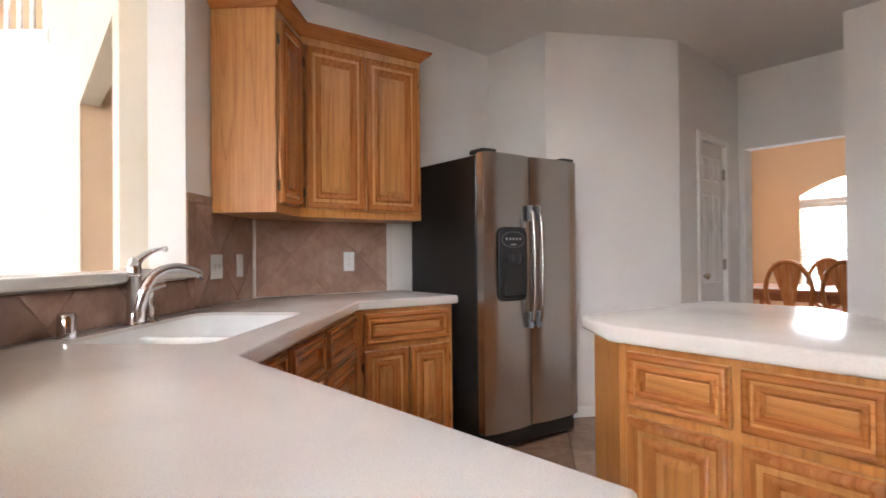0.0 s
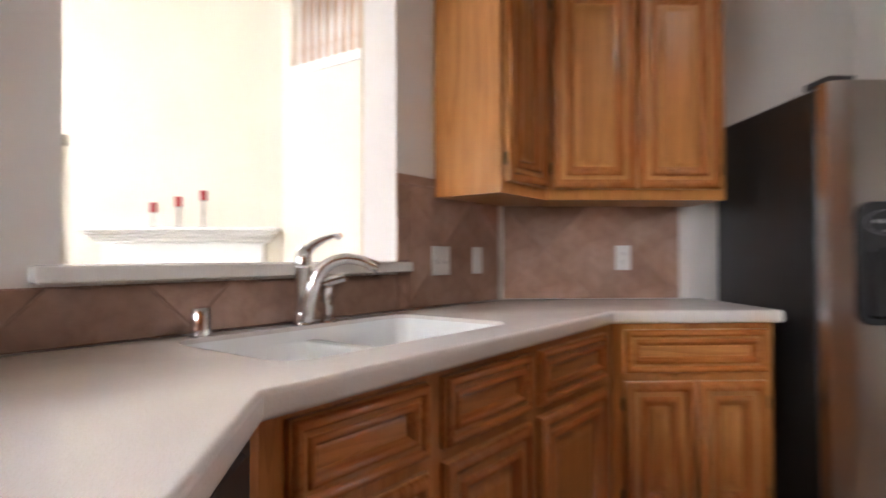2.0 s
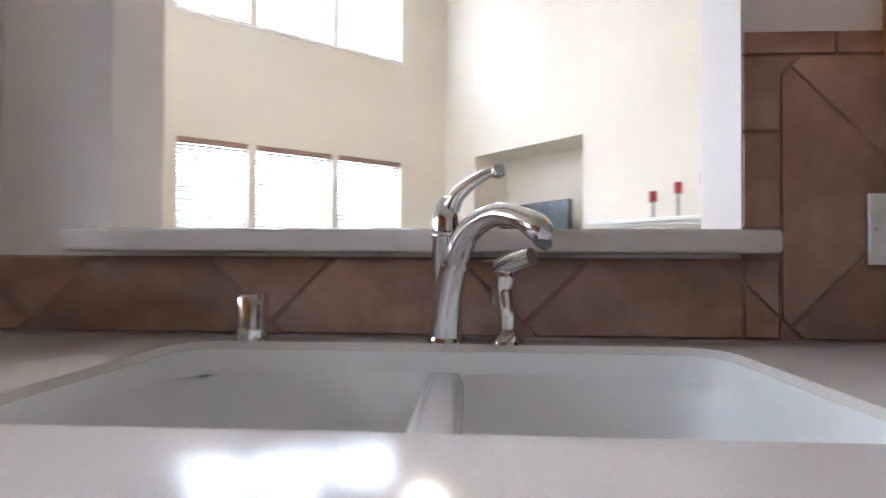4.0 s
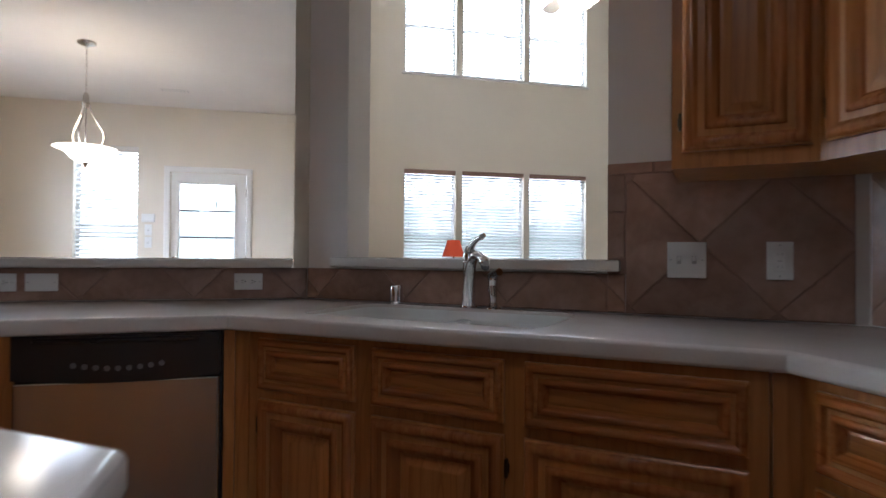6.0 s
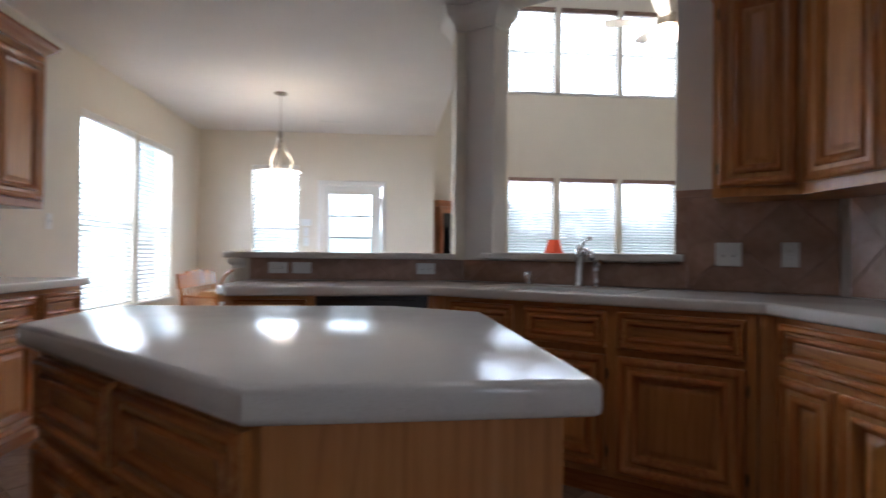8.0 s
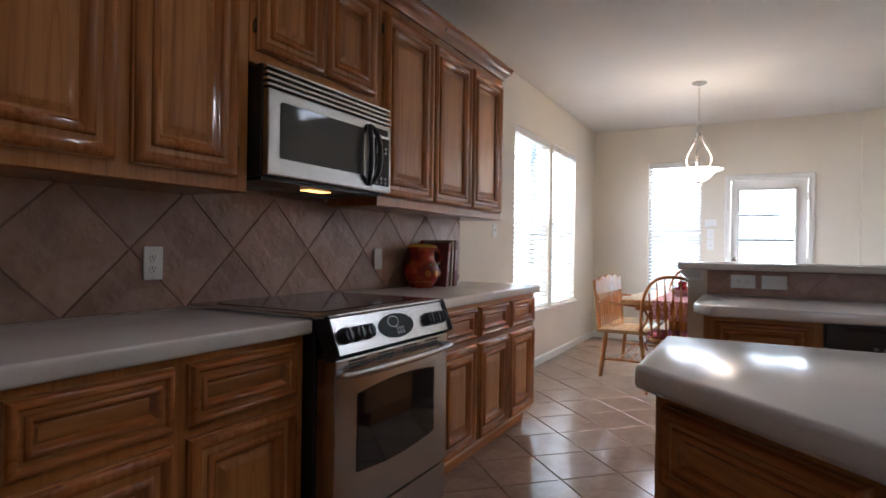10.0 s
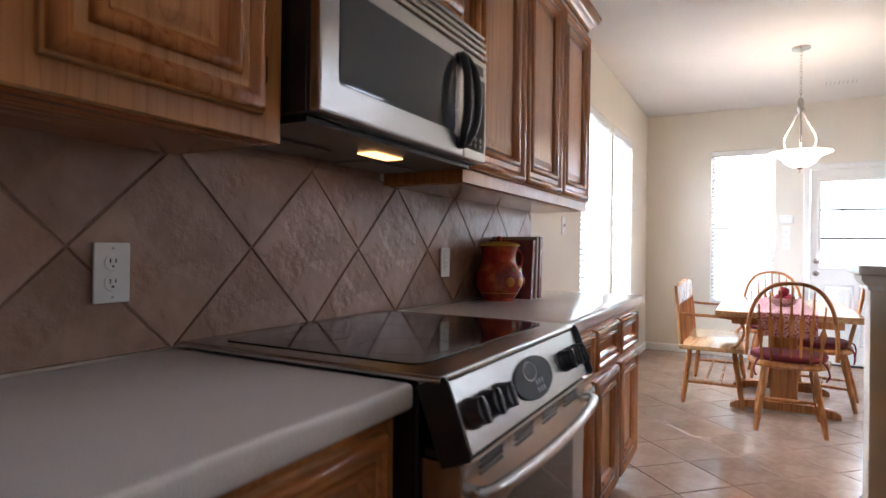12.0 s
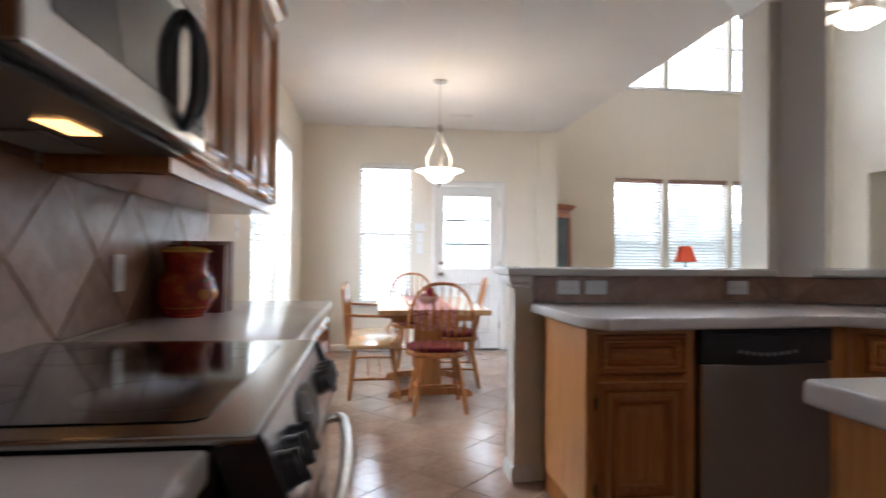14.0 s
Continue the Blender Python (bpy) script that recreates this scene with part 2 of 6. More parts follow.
def curve_pts(ctrl, n=10):
    """Points along a smooth line through the control points."""
    c = [Vector(p) for p in ctrl]
    c = [2 * c[0] - c[1]] + c + [2 * c[-1] - c[-2]]
    out = []
    for i in range(1, len(c) - 2):
        for k in range(n):
            t = k / n
            out.append(0.5 * ((2 * c[i]) + (c[i + 1] - c[i - 1]) * t + (2 * c[i - 1] - 5 * c[i] + 4 * c[i + 1] - c[i + 2]) * t * t + (3 * c[i] - c[i - 1] - 3 * c[i + 1] + c[i + 2]) * t ** 3))
    return out + [c[-2]]


def rect_rings(w, h, profile, fill=True, bm=None, close_back=True):
    """A panel in the xz plane facing -y: (inset, depth) rings from the outer edge inwards."""
    bm = bm or bmesh.new()
    rings = []
    for inset, dep in profile:
        rings.append([bm.verts.new((x, -dep, z)) for x, z in ((inset, inset), (w - inset, inset), (w - inset, h - inset), (inset, h - inset))])
    for a, b in zip(rings, rings[1:]):
        for i in range(4):
            j = (i + 1) % 4
            bm.faces.new((a[i], a[j], b[j], b[i]))
    if fill:
        bm.faces.new(rings[-1])
    elif close_back:
        a, b = rings[-1], rings[0]
        for i in range(4):
            j = (i + 1) % 4
            bm.faces.new((a[i], a[j], b[j], b[i]))
    return bm


def slab(poly, z0, z1, round_edge=0.0, holes=(), steps=3):
    """A flat slab over a counter-clockwise outline, with a rounded upper and lower edge."""
    bm = bmesh.new()

    def inset(pts, k):
        out = []
        for i, p in enumerate(pts):
            a, b = Vector(pts[i - 1]), Vector(pts[(i + 1) % len(pts)])
            p = Vector(p)
            e1, e2 = (p - a).normalized(), (b - p).normalized()
            n1, n2 = Vector((-e1.y, e1.x)), Vector((-e2.y, e2.x))
            bis = (n1 + n2).normalized()
            out.append(p + bis * (k / max(0.3, bis.dot(n1))))
        return out

    r = round_edge
    levels = [(0, z0), (0, z1)]
    if r:
        levels = []
        for k in range(steps + 1):
            a = math.pi / 2 * k / steps
            levels.append((r * (1 - math.sin(a)), z0 + r * (1 - math.cos(a))))
        for k in range(steps + 1):
            a = math.pi / 2 * k / steps
            levels.append((r * (1 - math.cos(a)), z1 - r * (1 - math.sin(a))))
    loops = [[bm.verts.new((p.x, p.y, z)) for p in inset(poly, k)] for k, z in levels]
    n = len(poly)
    for a, b in zip(loops, loops[1:]):
        for i in range(n):
            j = (i + 1) % n
            bm.faces.new((a[i], a[j], b[j], b[i]))
    hole_loops = []
    for h in holes:
        lo = [bm.verts.new((x, y, z0)) for x, y in h]
        hi = [bm.verts.new((x, y, z1)) for x, y in h]
        for i in range(len(h)):
            j = (i + 1) % len(h)
            bm.faces.new((lo[j], lo[i], hi[i], hi[j]))
        hole_loops.append((lo, hi))
    for which, loop in ((0, loops[0]), (1, loops[-1])):
        if not holes:
            bm.faces.new(loop if which else loop[::-1])
            continue
        edges = []
        for lp in [loop] + [h[which] for h in hole_loops]:
            for i in range(len(lp)):
                e = bm.edges.get((lp[i], lp[(i + 1) % len(lp)])) or bm.edges.new((lp[i], lp[(i + 1) % len(lp)]))
                edges.append(e)
        bmesh.ops.triangle_fill(bm, use_beauty=True, use_dissolve=False, edges=edges)
    bmesh.ops.recalc_face_normals(bm, faces=bm.faces)
    return bm


def mesh_of(name, bm, material, smooth=False, angle=40):
    me = bpy.data.meshes.new(name)
    bm.normal_update()
    if smooth:
        for f in bm.faces:
            f.smooth = True
        for e in bm.edges:
            e.smooth = not (len(e.link_faces) == 2 and e.calc_face_angle(0) > radians(angle))
    bm.to_mesh(me)
    bm.free()
    me.materials.append(material)
    return me


def part(name, bm, material, parent=None, label="", smooth=False, at=None):
    ob = new(name, mesh_of(name, bm, material, smooth))
    if parent:
        ob.parent = parent
    if at is not None:
        ob.matrix_basis = at
    if label:
        ob["label"] = label
    return ob


def shared(name, me, parent, at, label=""):
    ob = new(name, me)
    ob.parent = parent
    ob.matrix_basis = at
    if label:
        ob["label"] = label
    return ob


def thing(name, label, category, at=None, group=""):
    ob = new(name)
    if at is not None:
        ob.matrix_basis = at
    return tagged(ob, label, category, group)


def struct(name, bm, material, label, category, smooth=False, at=None):
    return tagged(part(name, bm, material, None, "", smooth, at), label, category, "", "structure")


# ---------- plan ----------
CEIL = 2.70
TALL = 5.7
CT = 0.914                     # worktop height
ANG = radians(-40)
D = Vector((math.cos(ANG), math.sin(ANG), 0))     # along the sink wall
N = Vector((-math.sin(ANG), math.cos(ANG), 0))    # from the kitchen through the sink wall
SINK_N = 4.515


def on_sink(s, n, z):
    return D * s + N * n + Vector((0, 0, z))


SINK_AT = Matrix.Translation(on_sink(0, SINK_N, 0)) @ Matrix.Rotation(ANG, 4, "Z")   # x along the wall, y into it

# ---------- floor, walls, ceilings ----------
T = 0.15
struct("floor", boxed(-0.4, -6.4, -0.1, 9.6, 9.4, -0.006), grout_floor, "dark grout bed under tan stone-look floor tiles", "floor")
struct("floor_living", boxed(3.2, 2.72, -0.006, 8.9, 8.9, 0.004), plaster("beige_carpet", (0.42, 0.36, 0.28), 0.8), "beige living room carpet", "carpet")
struct("floor_dining", boxed(-0.2, -5.6, -0.006, 5.5, -2.12, 0.004), plaster("tan_carpet", (0.36, 0.28, 0.2), 0.8), "tan dining room carpet", "carpet")


def wall_with_holes(name, length, height, holes, material, label, at, thick=T, z_low=0.0):
    """A wall along local x, its room face at y = 0 and its thickness towards +y; holes are (x0, z0, x1, z1)."""
    bm = bmesh.new()
    xs = sorted({0, length, *[h[0] for h in holes], *[h[2] for h in holes]})
    zs = sorted({z_low, height, *[h[1] for h in holes], *[h[3] for h in holes]})
    for a, b in zip(xs, xs[1:]):
        for lo, hi in zip(zs, zs[1:]):
            if not any(h[0] <= a + 1e-6 and h[2] >= b - 1e-6 and h[1] <= lo + 1e-6 and h[3] >= hi - 1e-6 for h in holes):
                box(bm, a, 0, lo, b, thick, hi)
    bmesh.ops.remove_doubles(bm, verts=bm.verts, dist=1e-5)
    bm.verts.index_update()
    faces = {}
    for f in bm.faces:
        faces.setdefault(tuple(sorted(v.index for v in f.verts)), []).append(f)
    twice = [f for fs in faces.values() if len(fs) > 1 for f in fs]
    if twice:
        bmesh.ops.delete(bm, geom=twice, context="FACES_ONLY")
    return struct(name, bm, material, label, "wall", at=at)


NORTH = 8.48
LWIN = [(4.37, 5.117), (5.21, 6.147), (6.234, 7.148)]
FAR = 7.41                                    # breakfast room end wall
SIDE = [(4.56, 5.54), (5.64, 6.50)]           # its side windows, along y
wall_with_holes("wall_west", 12.15, CEIL + 0.1, [(y0 + 4.6, 0.565, y1 + 4.6, 2.265) for y0, y1 in SIDE], wall_paint,
                "cream painted wall behind the range, with two windows", pose(0, -4.6, 0, 0, 0, 90))
wall_with_holes("wall_breakfast", 3.12, CEIL + 0.1, [(0.684, 0.57, 1.303, 2.254), (1.616, 0.0, 2.402, 2.005)], wall_paint,
                "cream painted breakfast room wall with window and garden door", pose(0.0, FAR, 0))
struct("wall_pilaster", boxed(2.88, FAR - 0.04, 0, 3.117, FAR - 0.003, CEIL), wall_paint, "shallow cream painted pilaster at the wall's end", "pilaster")
struct("wall_jog", boxed(2.97, FAR + T + 0.003, 0, 3.12, NORTH, TALL), wall_paint, "cream painted return wall of the living room", "wall")
# living room
wall_with_holes("wall_north", 5.0, TALL, [(x0 - 3.05, z0, x1 - 3.05, z1) for x0, x1 in LWIN for z0, z1 in ((0.6, 2.316), (3.66, 5.04))], wall_paint,
                "tall cream living room wall with two rows of windows", pose(3.05, NORTH, 0))
EAST = 7.9
struct("wall_east", boxed(EAST, 7.842, 0, EAST + 0.75, NORTH - 0.003, TALL), wall_paint, "tall cream living room wall beside the niche", "wall")
struct("wall_niche", boxed(EAST, 6.032, 2.385, EAST + 0.6, 7.838, TALL), wall_paint, "cream wall over the television niche", "wall")
struct("wall_niche_back", boxed(EAST + 0.602, 5.95, 0, EAST + 0.75, 7.838, 2.6), wall_paint, "cream back wall of the television niche", "wall")
struct("niche_shelf", boxed(EAST + 0.002, 6.034, 0, EAST + 0.6, 7.836, 0.72), wall_paint, "cream painted ledge of the television niche", "ledge")
struct("wall_chimney", boxed(EAST, 3.84, 0, EAST + 0.6, 6.03, TALL), wall_paint, "tall cream chimney breast", "wall")
HALL_Y = 2.70
dx, dy = EAST - 7.05, 3.84 - HALL_Y
DIAG = math.degrees(math.atan2(dy, dx))
DLEN = math.hypot(dx, dy)
# runs from the chimney breast back to the hall opening, its room face towards the window wall
wall_with_holes("wall_diagonal", DLEN, TALL, [(DLEN - 1.30, 3.07, DLEN - 0.29, 4.6)], wall_paint, "bright cream angled wall with a railed upper opening",
                pose(EAST, 3.84, 0, 0, 0, DIAG + 180))
wall_with_holes("wall_hall_header", 2.45, TALL, [(0.0, 0, 2.2, 2.45)], wall_paint, "cream living room wall over the hall opening", pose(7.05, HALL_Y, 0, 0, 0, 180))
struct("wall_hall_side", boxed(7.06, 0.2, 0, 7.2, HALL_Y - 0.003, CEIL), tan_paint, "tan hallway wall", "wall")
wall_with_holes("wall_hall_back", 2.3, CEIL, [(0.35, 0, 1.25, 2.05)], tan_paint, "tan hallway wall with a doorway", pose(7.05, 1.5, 0, 0, 0, 180))
struct("wall_hall_far", boxed(4.8, 0.2, 0, 7.05, 0.3, CEIL), tan_paint, "dim tan wall beyond the hallway", "wall")
struct("ceiling_hall", boxed(4.8, 0.2, CEIL, 7.2, 2.54, CEIL + 0.1), ceiling_paint, "plain hallway ceiling", "ceiling")
# added walls and floor shut out the sky so the railing's gaps stay dark
struct("wall_landing", boxed(8.5, 1.0, 2.9, 8.65, 3.837, TALL), tan_paint, "tan wall added behind the landing to shut out the sky", "wall")
struct("wall_landing_end", boxed(6.9, 1.0, 2.9, 8.498, 1.15, TALL), tan_paint, "tan end wall added to shut out the sky", "wall")
struct("wall_landing_side", boxed(6.9, 1.152, 2.9, 7.03, 2.54, TALL), tan_paint, "tan side wall added to shut out the sky", "wall")
struct("floor_landing", slab([(7.035, 1.152), (8.497, 1.152), (8.497, 3.83), (8.08, 3.83), (7.25, 2.72), (7.035, 2.54)], 2.86, 2.95), tan_paint, "added floor closing off the upper landing", "floor")

# kitchen walls
RW = 4.60
S0, S1 = 0.155, 2.19           # ends of the sink wall
O0, O1 = 0.365, 1.47           # pass-through opening
for nm, label, s0, s1, z0, z1 in (("wall_sink_bar_end", "pale angled wall end beside the pass-through", S0, O0, 0, TALL), ("wall_sink_low", "pale low wall under the pass-through", O0, O1, 0, 1.0575),
                                  ("wall_sink", "pale angled wall beside the pass-through", O1, S1 + 0.12, 0, TALL), ("wall_sink_header", "pale wall over the pass-through", O0, O1, CEIL, TALL)):
    struct(nm, boxed(s0, 0, z0, s1, 0.17, z1), wall_white, label, "wall", at=SINK_AT)
struct("wall_alcove", slab([(RW, 1.128), (RW + 0.16, 0.003), (RW + 0.31, 0.003), (RW + 0.31, 1.128)], 0, CEIL + 0.1), wall_white, "pale wall running back behind the fridge", "wall")
struct("wall_right", boxed(RW, 1.13, 0, RW + 0.31, 2.03, CEIL + 0.1), wall_white, "pale kitchen wall behind cabinets and fridge", "wall")
struct("wall_bar", boxed(1.545, 3.362, 0, 2.95, 3.50, 1.048), wall_paint, "low cream half wall under the bar ledge", "half wall")
struct("wall_column", slab([(2.955, 3.362), (3.014, 3.362), (3.12, 3.42), (3.23, 3.40), (3.12, 3.60), (2.955, 3.60)], 0, CEIL), wall_paint, "grey-cream column between the two openings", "column")
struct("wall_bulkhead", boxed(2.97, 3.61, CEIL + 0.003, 3.12, FAR - 0.003, TALL), wall_paint, "cream bulkhead over the breakfast room ceiling edge", "wall")
wall_with_holes("wall_fridge_side", RW + 0.158 - 4.126, CEIL + 0.1, [], wall_white, "pale wall beside the fridge", pose(RW + 0.158, 0.15, 0, 0, 0, 180))
P1, P2 = Vector((4.126, 0.15)), Vector((3.677, -0.763))
dv = P1 - P2
wall_with_holes("wall_pantry_angle", dv.length, CEIL + 0.1, [], wall_white, "pale angled pantry wall",
                Matrix.Translation((P1.x, P1.y, 0)) @ Matrix.Rotation(math.atan2(-dv.y, -dv.x), 4, "Z"))
PANTRY = pose(3.677, -0.768, 0, 0, 0, -82)
wall_with_holes("wall_pantry", 1.235, CEIL + 0.1, [(0.376, 0, 0.894, 2.03)], wall_white, "pale wall with the pantry door", PANTRY)
wall_with_holes("wall_dining_opening", 3.86, CEIL + 0.1, [(0.063, 0, 1.5, 2.04)], wall_white, "pale wall with a wide opening to the dining room", pose(3.86, -1.99, 0, 0, 0, 180), 0.12)
struct("wall_kitchen_back", boxed(0.003, -1.35, 0, 2.78, -1.2, CEIL), wall_white, "pale wall at the kitchen's end", "wall")
struct("ceiling", slab([(0.003, -1.988), (3.9, -1.988), (RW + 0.3, 0.0), (RW + 0.3, 2.02), (3.12, 3.26), (3.12, FAR - 0.003), (0.003, FAR - 0.003)], CEIL, CEIL + 0.1), ceiling_paint,
       "flat pale kitchen and breakfast room ceiling", "ceiling")
struct("ceiling_living", boxed(2.9, 2.2, TALL, 9.2, 9.0, TALL + 0.1), ceiling_paint, "high pale living room ceiling", "ceiling")
# formal dining room beyond
struct("wall_dining_east", boxed(5.4, -5.5, 0, 5.55, -2.12, CEIL), tan_paint, "tan dining room wall", "wall")
ARCH = (0.65, 0.55, 1.31, 2.14)     # arched window in local wall x and z
wall_with_holes("wall_dining_south", 5.55, CEIL, [ARCH], tan_paint, "tan dining room wall with an arched window", pose(5.4, -5.5, 0, 0, 0, 180))
struct("wall_dining_side", boxed(3.88, -2.12, 0, 5.42, -2.0, CEIL), tan_paint, "tan wall beside the dining opening", "wall")
struct("wall_dining_inner", boxed(0.0, -2.125, 0, 2.36, -2.113, CEIL), tan_paint, "tan dining room side of the opening wall", "wall")
struct("ceiling_dining", boxed(-0.2, -5.7, CEIL + 0.003, 5.55, -1.992, CEIL + 0.12), ceiling_paint, "plain dining room ceiling", "ceiling")

# white crown capital round the column
cap = thing("column_capital", "white moulded capital at the column's top", "capital")
pts = [(2.953, 3.61), (2.953, 3.360), (3.014, 3.360)]
e2 = on_sink(O0 + 0.002, SINK_N - 0.002, 0)
pts += [(e2.x, e2.y), tuple(on_sink(O0 + 0.002, SINK_N + 0.172, 0).xy)]
CAPITAL = [(0.0, 0.0), (0.012, 0.004), (0.016, 0.03), (0.03, 0.05), (0.055, 0.075), (0.075, 0.09), (0.082, 0.12), (0.082, 0.145), (0.0, 0.145)]


def crown(points, z, material, parent, name="crown_moulding", prof=None, flip=1):
    """A moulding along an open line, growing outwards on the right hand of the walk."""
    prof = prof or CROWN
    bm = bmesh.new()
    pts = [Vector(p) for p in points]
    rings = []
    for i, p in enumerate(pts):
        a = (p - pts[i - 1]).normalized() if i else (pts[1] - p).normalized()
        b = (pts[i + 1] - p).normalized() if i < len(pts) - 1 else a
        n1, n2 = Vector((a.y, -a.x)) * flip, Vector((b.y, -b.x)) * flip
        bis = (n1 + n2).normalized()
        k = 1 / max(0.3, bis.dot(n1))
        rings.append([bm.verts.new((p.x + bis.x * o * k, p.y + bis.y * o * k, z + h)) for o, h in prof])
    for r, q in zip(rings, rings[1:]):
        for i in range(len(prof)):
            j = (i + 1) % len(prof)
            bm.faces.new((r[i], r[j], q[j], q[i]))
    bm.faces.new(rings[0])
    bm.faces.new(rings[-1][::-1])
    bmesh.ops.recalc_face_normals(bm, faces=bm.faces)
    return part(name, bm, material, parent, smooth=True)


CROWN = [(0.0, 0.0), (0.008, 0.004), (0.012, 0.018), (0.03, 0.035), (0.05, 0.052), (0.054, 0.07), (0.06, 0.074), (0.06, 0.085), (0.0, 0.085)]
LOW_CROWN = [(0.0, 0.0), (0.01, 0.003), (0.014, 0.012), (0.03, 0.024), (0.044, 0.036), (0.048, 0.044), (0.055, 0.046), (0.055, 0.06), (0.0, 0.06)]
crown(pts, CEIL - 0.15, trim_white, cap, "capital_moulding", CAPITAL, flip=1)


# ---------- sky outside the windows ----------
def backdrop(x0, z0, x1, z1, at, strength):
    bm = bmesh.new()
    bm.faces.new([bm.verts.new(p) for p in ((x0, 0, z0), (x1, 0, z0), (x1, 0, z1), (x0, 0, z1))])
    struct("backdrop", bm, outside("hazy_daylight", strength), "bright hazy sky over a pale garden", "backdrop", at=at)


backdrop(-2, -0.4, 7, 8.0, pose(3.2, 9.8, 0), DAY * 0.42)
backdrop(-1, -0.4, 2.95, 5.0, pose(0.0, 8.6, 0), DAY * 0.78)
backdrop(-1, -0.4, 4, 5.0, pose(-1.2, 4.2, 0, 0, 0, 90), DAY * 1.5)
backdrop(-1, -0.4, 4, 5.0, pose(5.4, -6.7, 0, 0, 0, 180), DAY * 0.8)


def sky_in_opening(name, at, w, h, energy):
    """Daylight entering at an opening: a lamp of its size just inside the blind, facing local -y."""
    lamp = new(name, bpy.data.lights.new(name, "AREA"))
    lamp.data.shape, lamp.data.size, lamp.data.size_y = "RECTANGLE", w, h
    lamp.data.energy, lamp.data.color = energy, (0.95, 0.98, 1.0)
    lamp.matrix_world = at @ pose(0, -0.02, 0, -90, 0, 0)


sky_in_opening("dining_window_light", pose(5.4, -5.5, 0, 0, 0, 180) @ pose(0.98, 0, 1.3), 0.62, 1.4, 16)


# ---------- windows and blinds ----------
slat_cache = {}


def window(name, at, x0, z0, x1, z1, label, valance=trim_white, mid=True, tilt=42, deep=0.0, pitch=0.044, sill=True):
    """A window in a wall of local frame at: white frame, panes, headrail and slats of a blind."""
    w, h = x1 - x0, z1 - z0
    win = thing(name, label, "window", at @ pose(x0, 0, z0))
    win["kind"] = "structure"
    f = 0.035
    fr = bmesh.new()
    box(fr, 0.0, 0.09, 0.0, f, 0.13, h)
    box(fr, w - f, 0.09, 0.0, w, 0.13, h)
    box(fr, f, 0.09, 0.0, w - f, 0.13, f)
    box(fr, f, 0.09, h - f, w - f, 0.13, h)
    if mid:
        box(fr, f, 0.085, h * 0.48, w - f, 0.125, h * 0.48 + 0.04)
    part("window_frame", fr, trim_white, win)
    pane = part("pane", boxed(f, 0.108, f, w - f, 0.112, h - f), pane_glass, win)
    pane.visible_shadow = False
    if sill:
        part("window_sill", boxed(-0.04, -0.03, -0.03, w + 0.04, 0.085, -0.002, 0.006), trim_white, win)
    bl = thing("window_blind", "white slatted blind lowered over the window", "blind", at @ pose(x0, 0, z0), "window blinds")
    part("headrail", boxed(0.004, 0.0, h - 0.065, w - 0.004, 0.062, h - 0.003, 0.004), valance, bl, "blind valance")
    key = round(w, 3)
    if key not in slat_cache:
        bm = bmesh.new()
        rows = []
        for i in range(5):
            u = -0.024 + 0.012 * i
            z = 0.0025 * (1 - (u / 0.024) ** 2)
            rows.append([bm.verts.new((x, u, z)) for x in (0.012, w - 0.012)])
        low = [[bm.verts.new((v.co.x, v.co.y, v.co.z - 0.0022)) for v in r] for r in rows]
        for a, b in zip(rows, rows[1:]):
            bm.faces.new((a[0], a[1], b[1], b[0]))
        for a, b in zip(low, low[1:]):
            bm.faces.new((a[0], b[0], b[1], a[1]))
        bm.faces.new((rows[0][1], rows[0][0], low[0][0], low[0][1]))
        bm.faces.new((rows[-1][0], rows[-1][1], low[-1][1], low[-1][0]))
        slat_cache[key] = mesh_of("slat", bm, blind_white)
    n = int((h - 0.1) / pitch)
    for i in range(n):
        z = h - 0.085 - i * pitch
        shared("slat", slat_cache[key], bl, pose(0, 0.034, z, tilt + random.uniform(-1.5, 1.5), 0, 0))
    part("bottom_rail", boxed(0.01, 0.012, 0.012, w - 0.01, 0.056, 0.03, 0.004), blind_white, bl)
    for cx in (0.12, w - 0.12):
        part("cord", tube([(cx, 0.012, 0.03), (cx, 0.012, h - 0.07)], 0.0012, 5), blind_white, bl)
    part("tilt_wand", tube([(0.07, -0.004, h - 0.08), (0.072, -0.006, h * 0.45)], 0.004, 6), blind_white, bl)
    return win


# brown tone puts the shade on the living room valances into their colour
valance_shaded = wood("shaded_valance", (0.2, 0.12, 0.08), (0.3, 0.19, 0.14), (0.36, 0.24, 0.18), HZ, 0.4)
for i, (x0, x1) in enumerate(LWIN):
    window("window_%d" % (i + 1), pose(3.05, NORTH, 0), x0 - 3.05, 0.6, x1 - 3.05, 2.316, "living room window behind a slatted blind", valance_shaded)
    window("window_%d" % (i + 4), pose(3.05, NORTH, 0), x0 - 3.05, 3.66, x1 - 3.05, 5.04, "high living room window behind a slatted blind", valance_shaded)
window("window_7", pose(0, FAR, 0), 0.684, 0.57, 1.303, 2.254, "breakfast room window behind a lowered white blind", tilt=30)
for i, (y0, y1) in enumerate(SIDE):
    window("window_%d" % (i + 8), pose(0, -4.6, 0, 0, 0, 90), y0 + 4.6, 0.565, y1 + 4.6, 2.265, "side window behind a lowered white blind", tilt=30)
window("window_10", pose(5.4, -5.5, 0, 0, 0, 180), ARCH[0], ARCH[1], ARCH[2], 1.80, "dining room window under an arched transom", tilt=30)
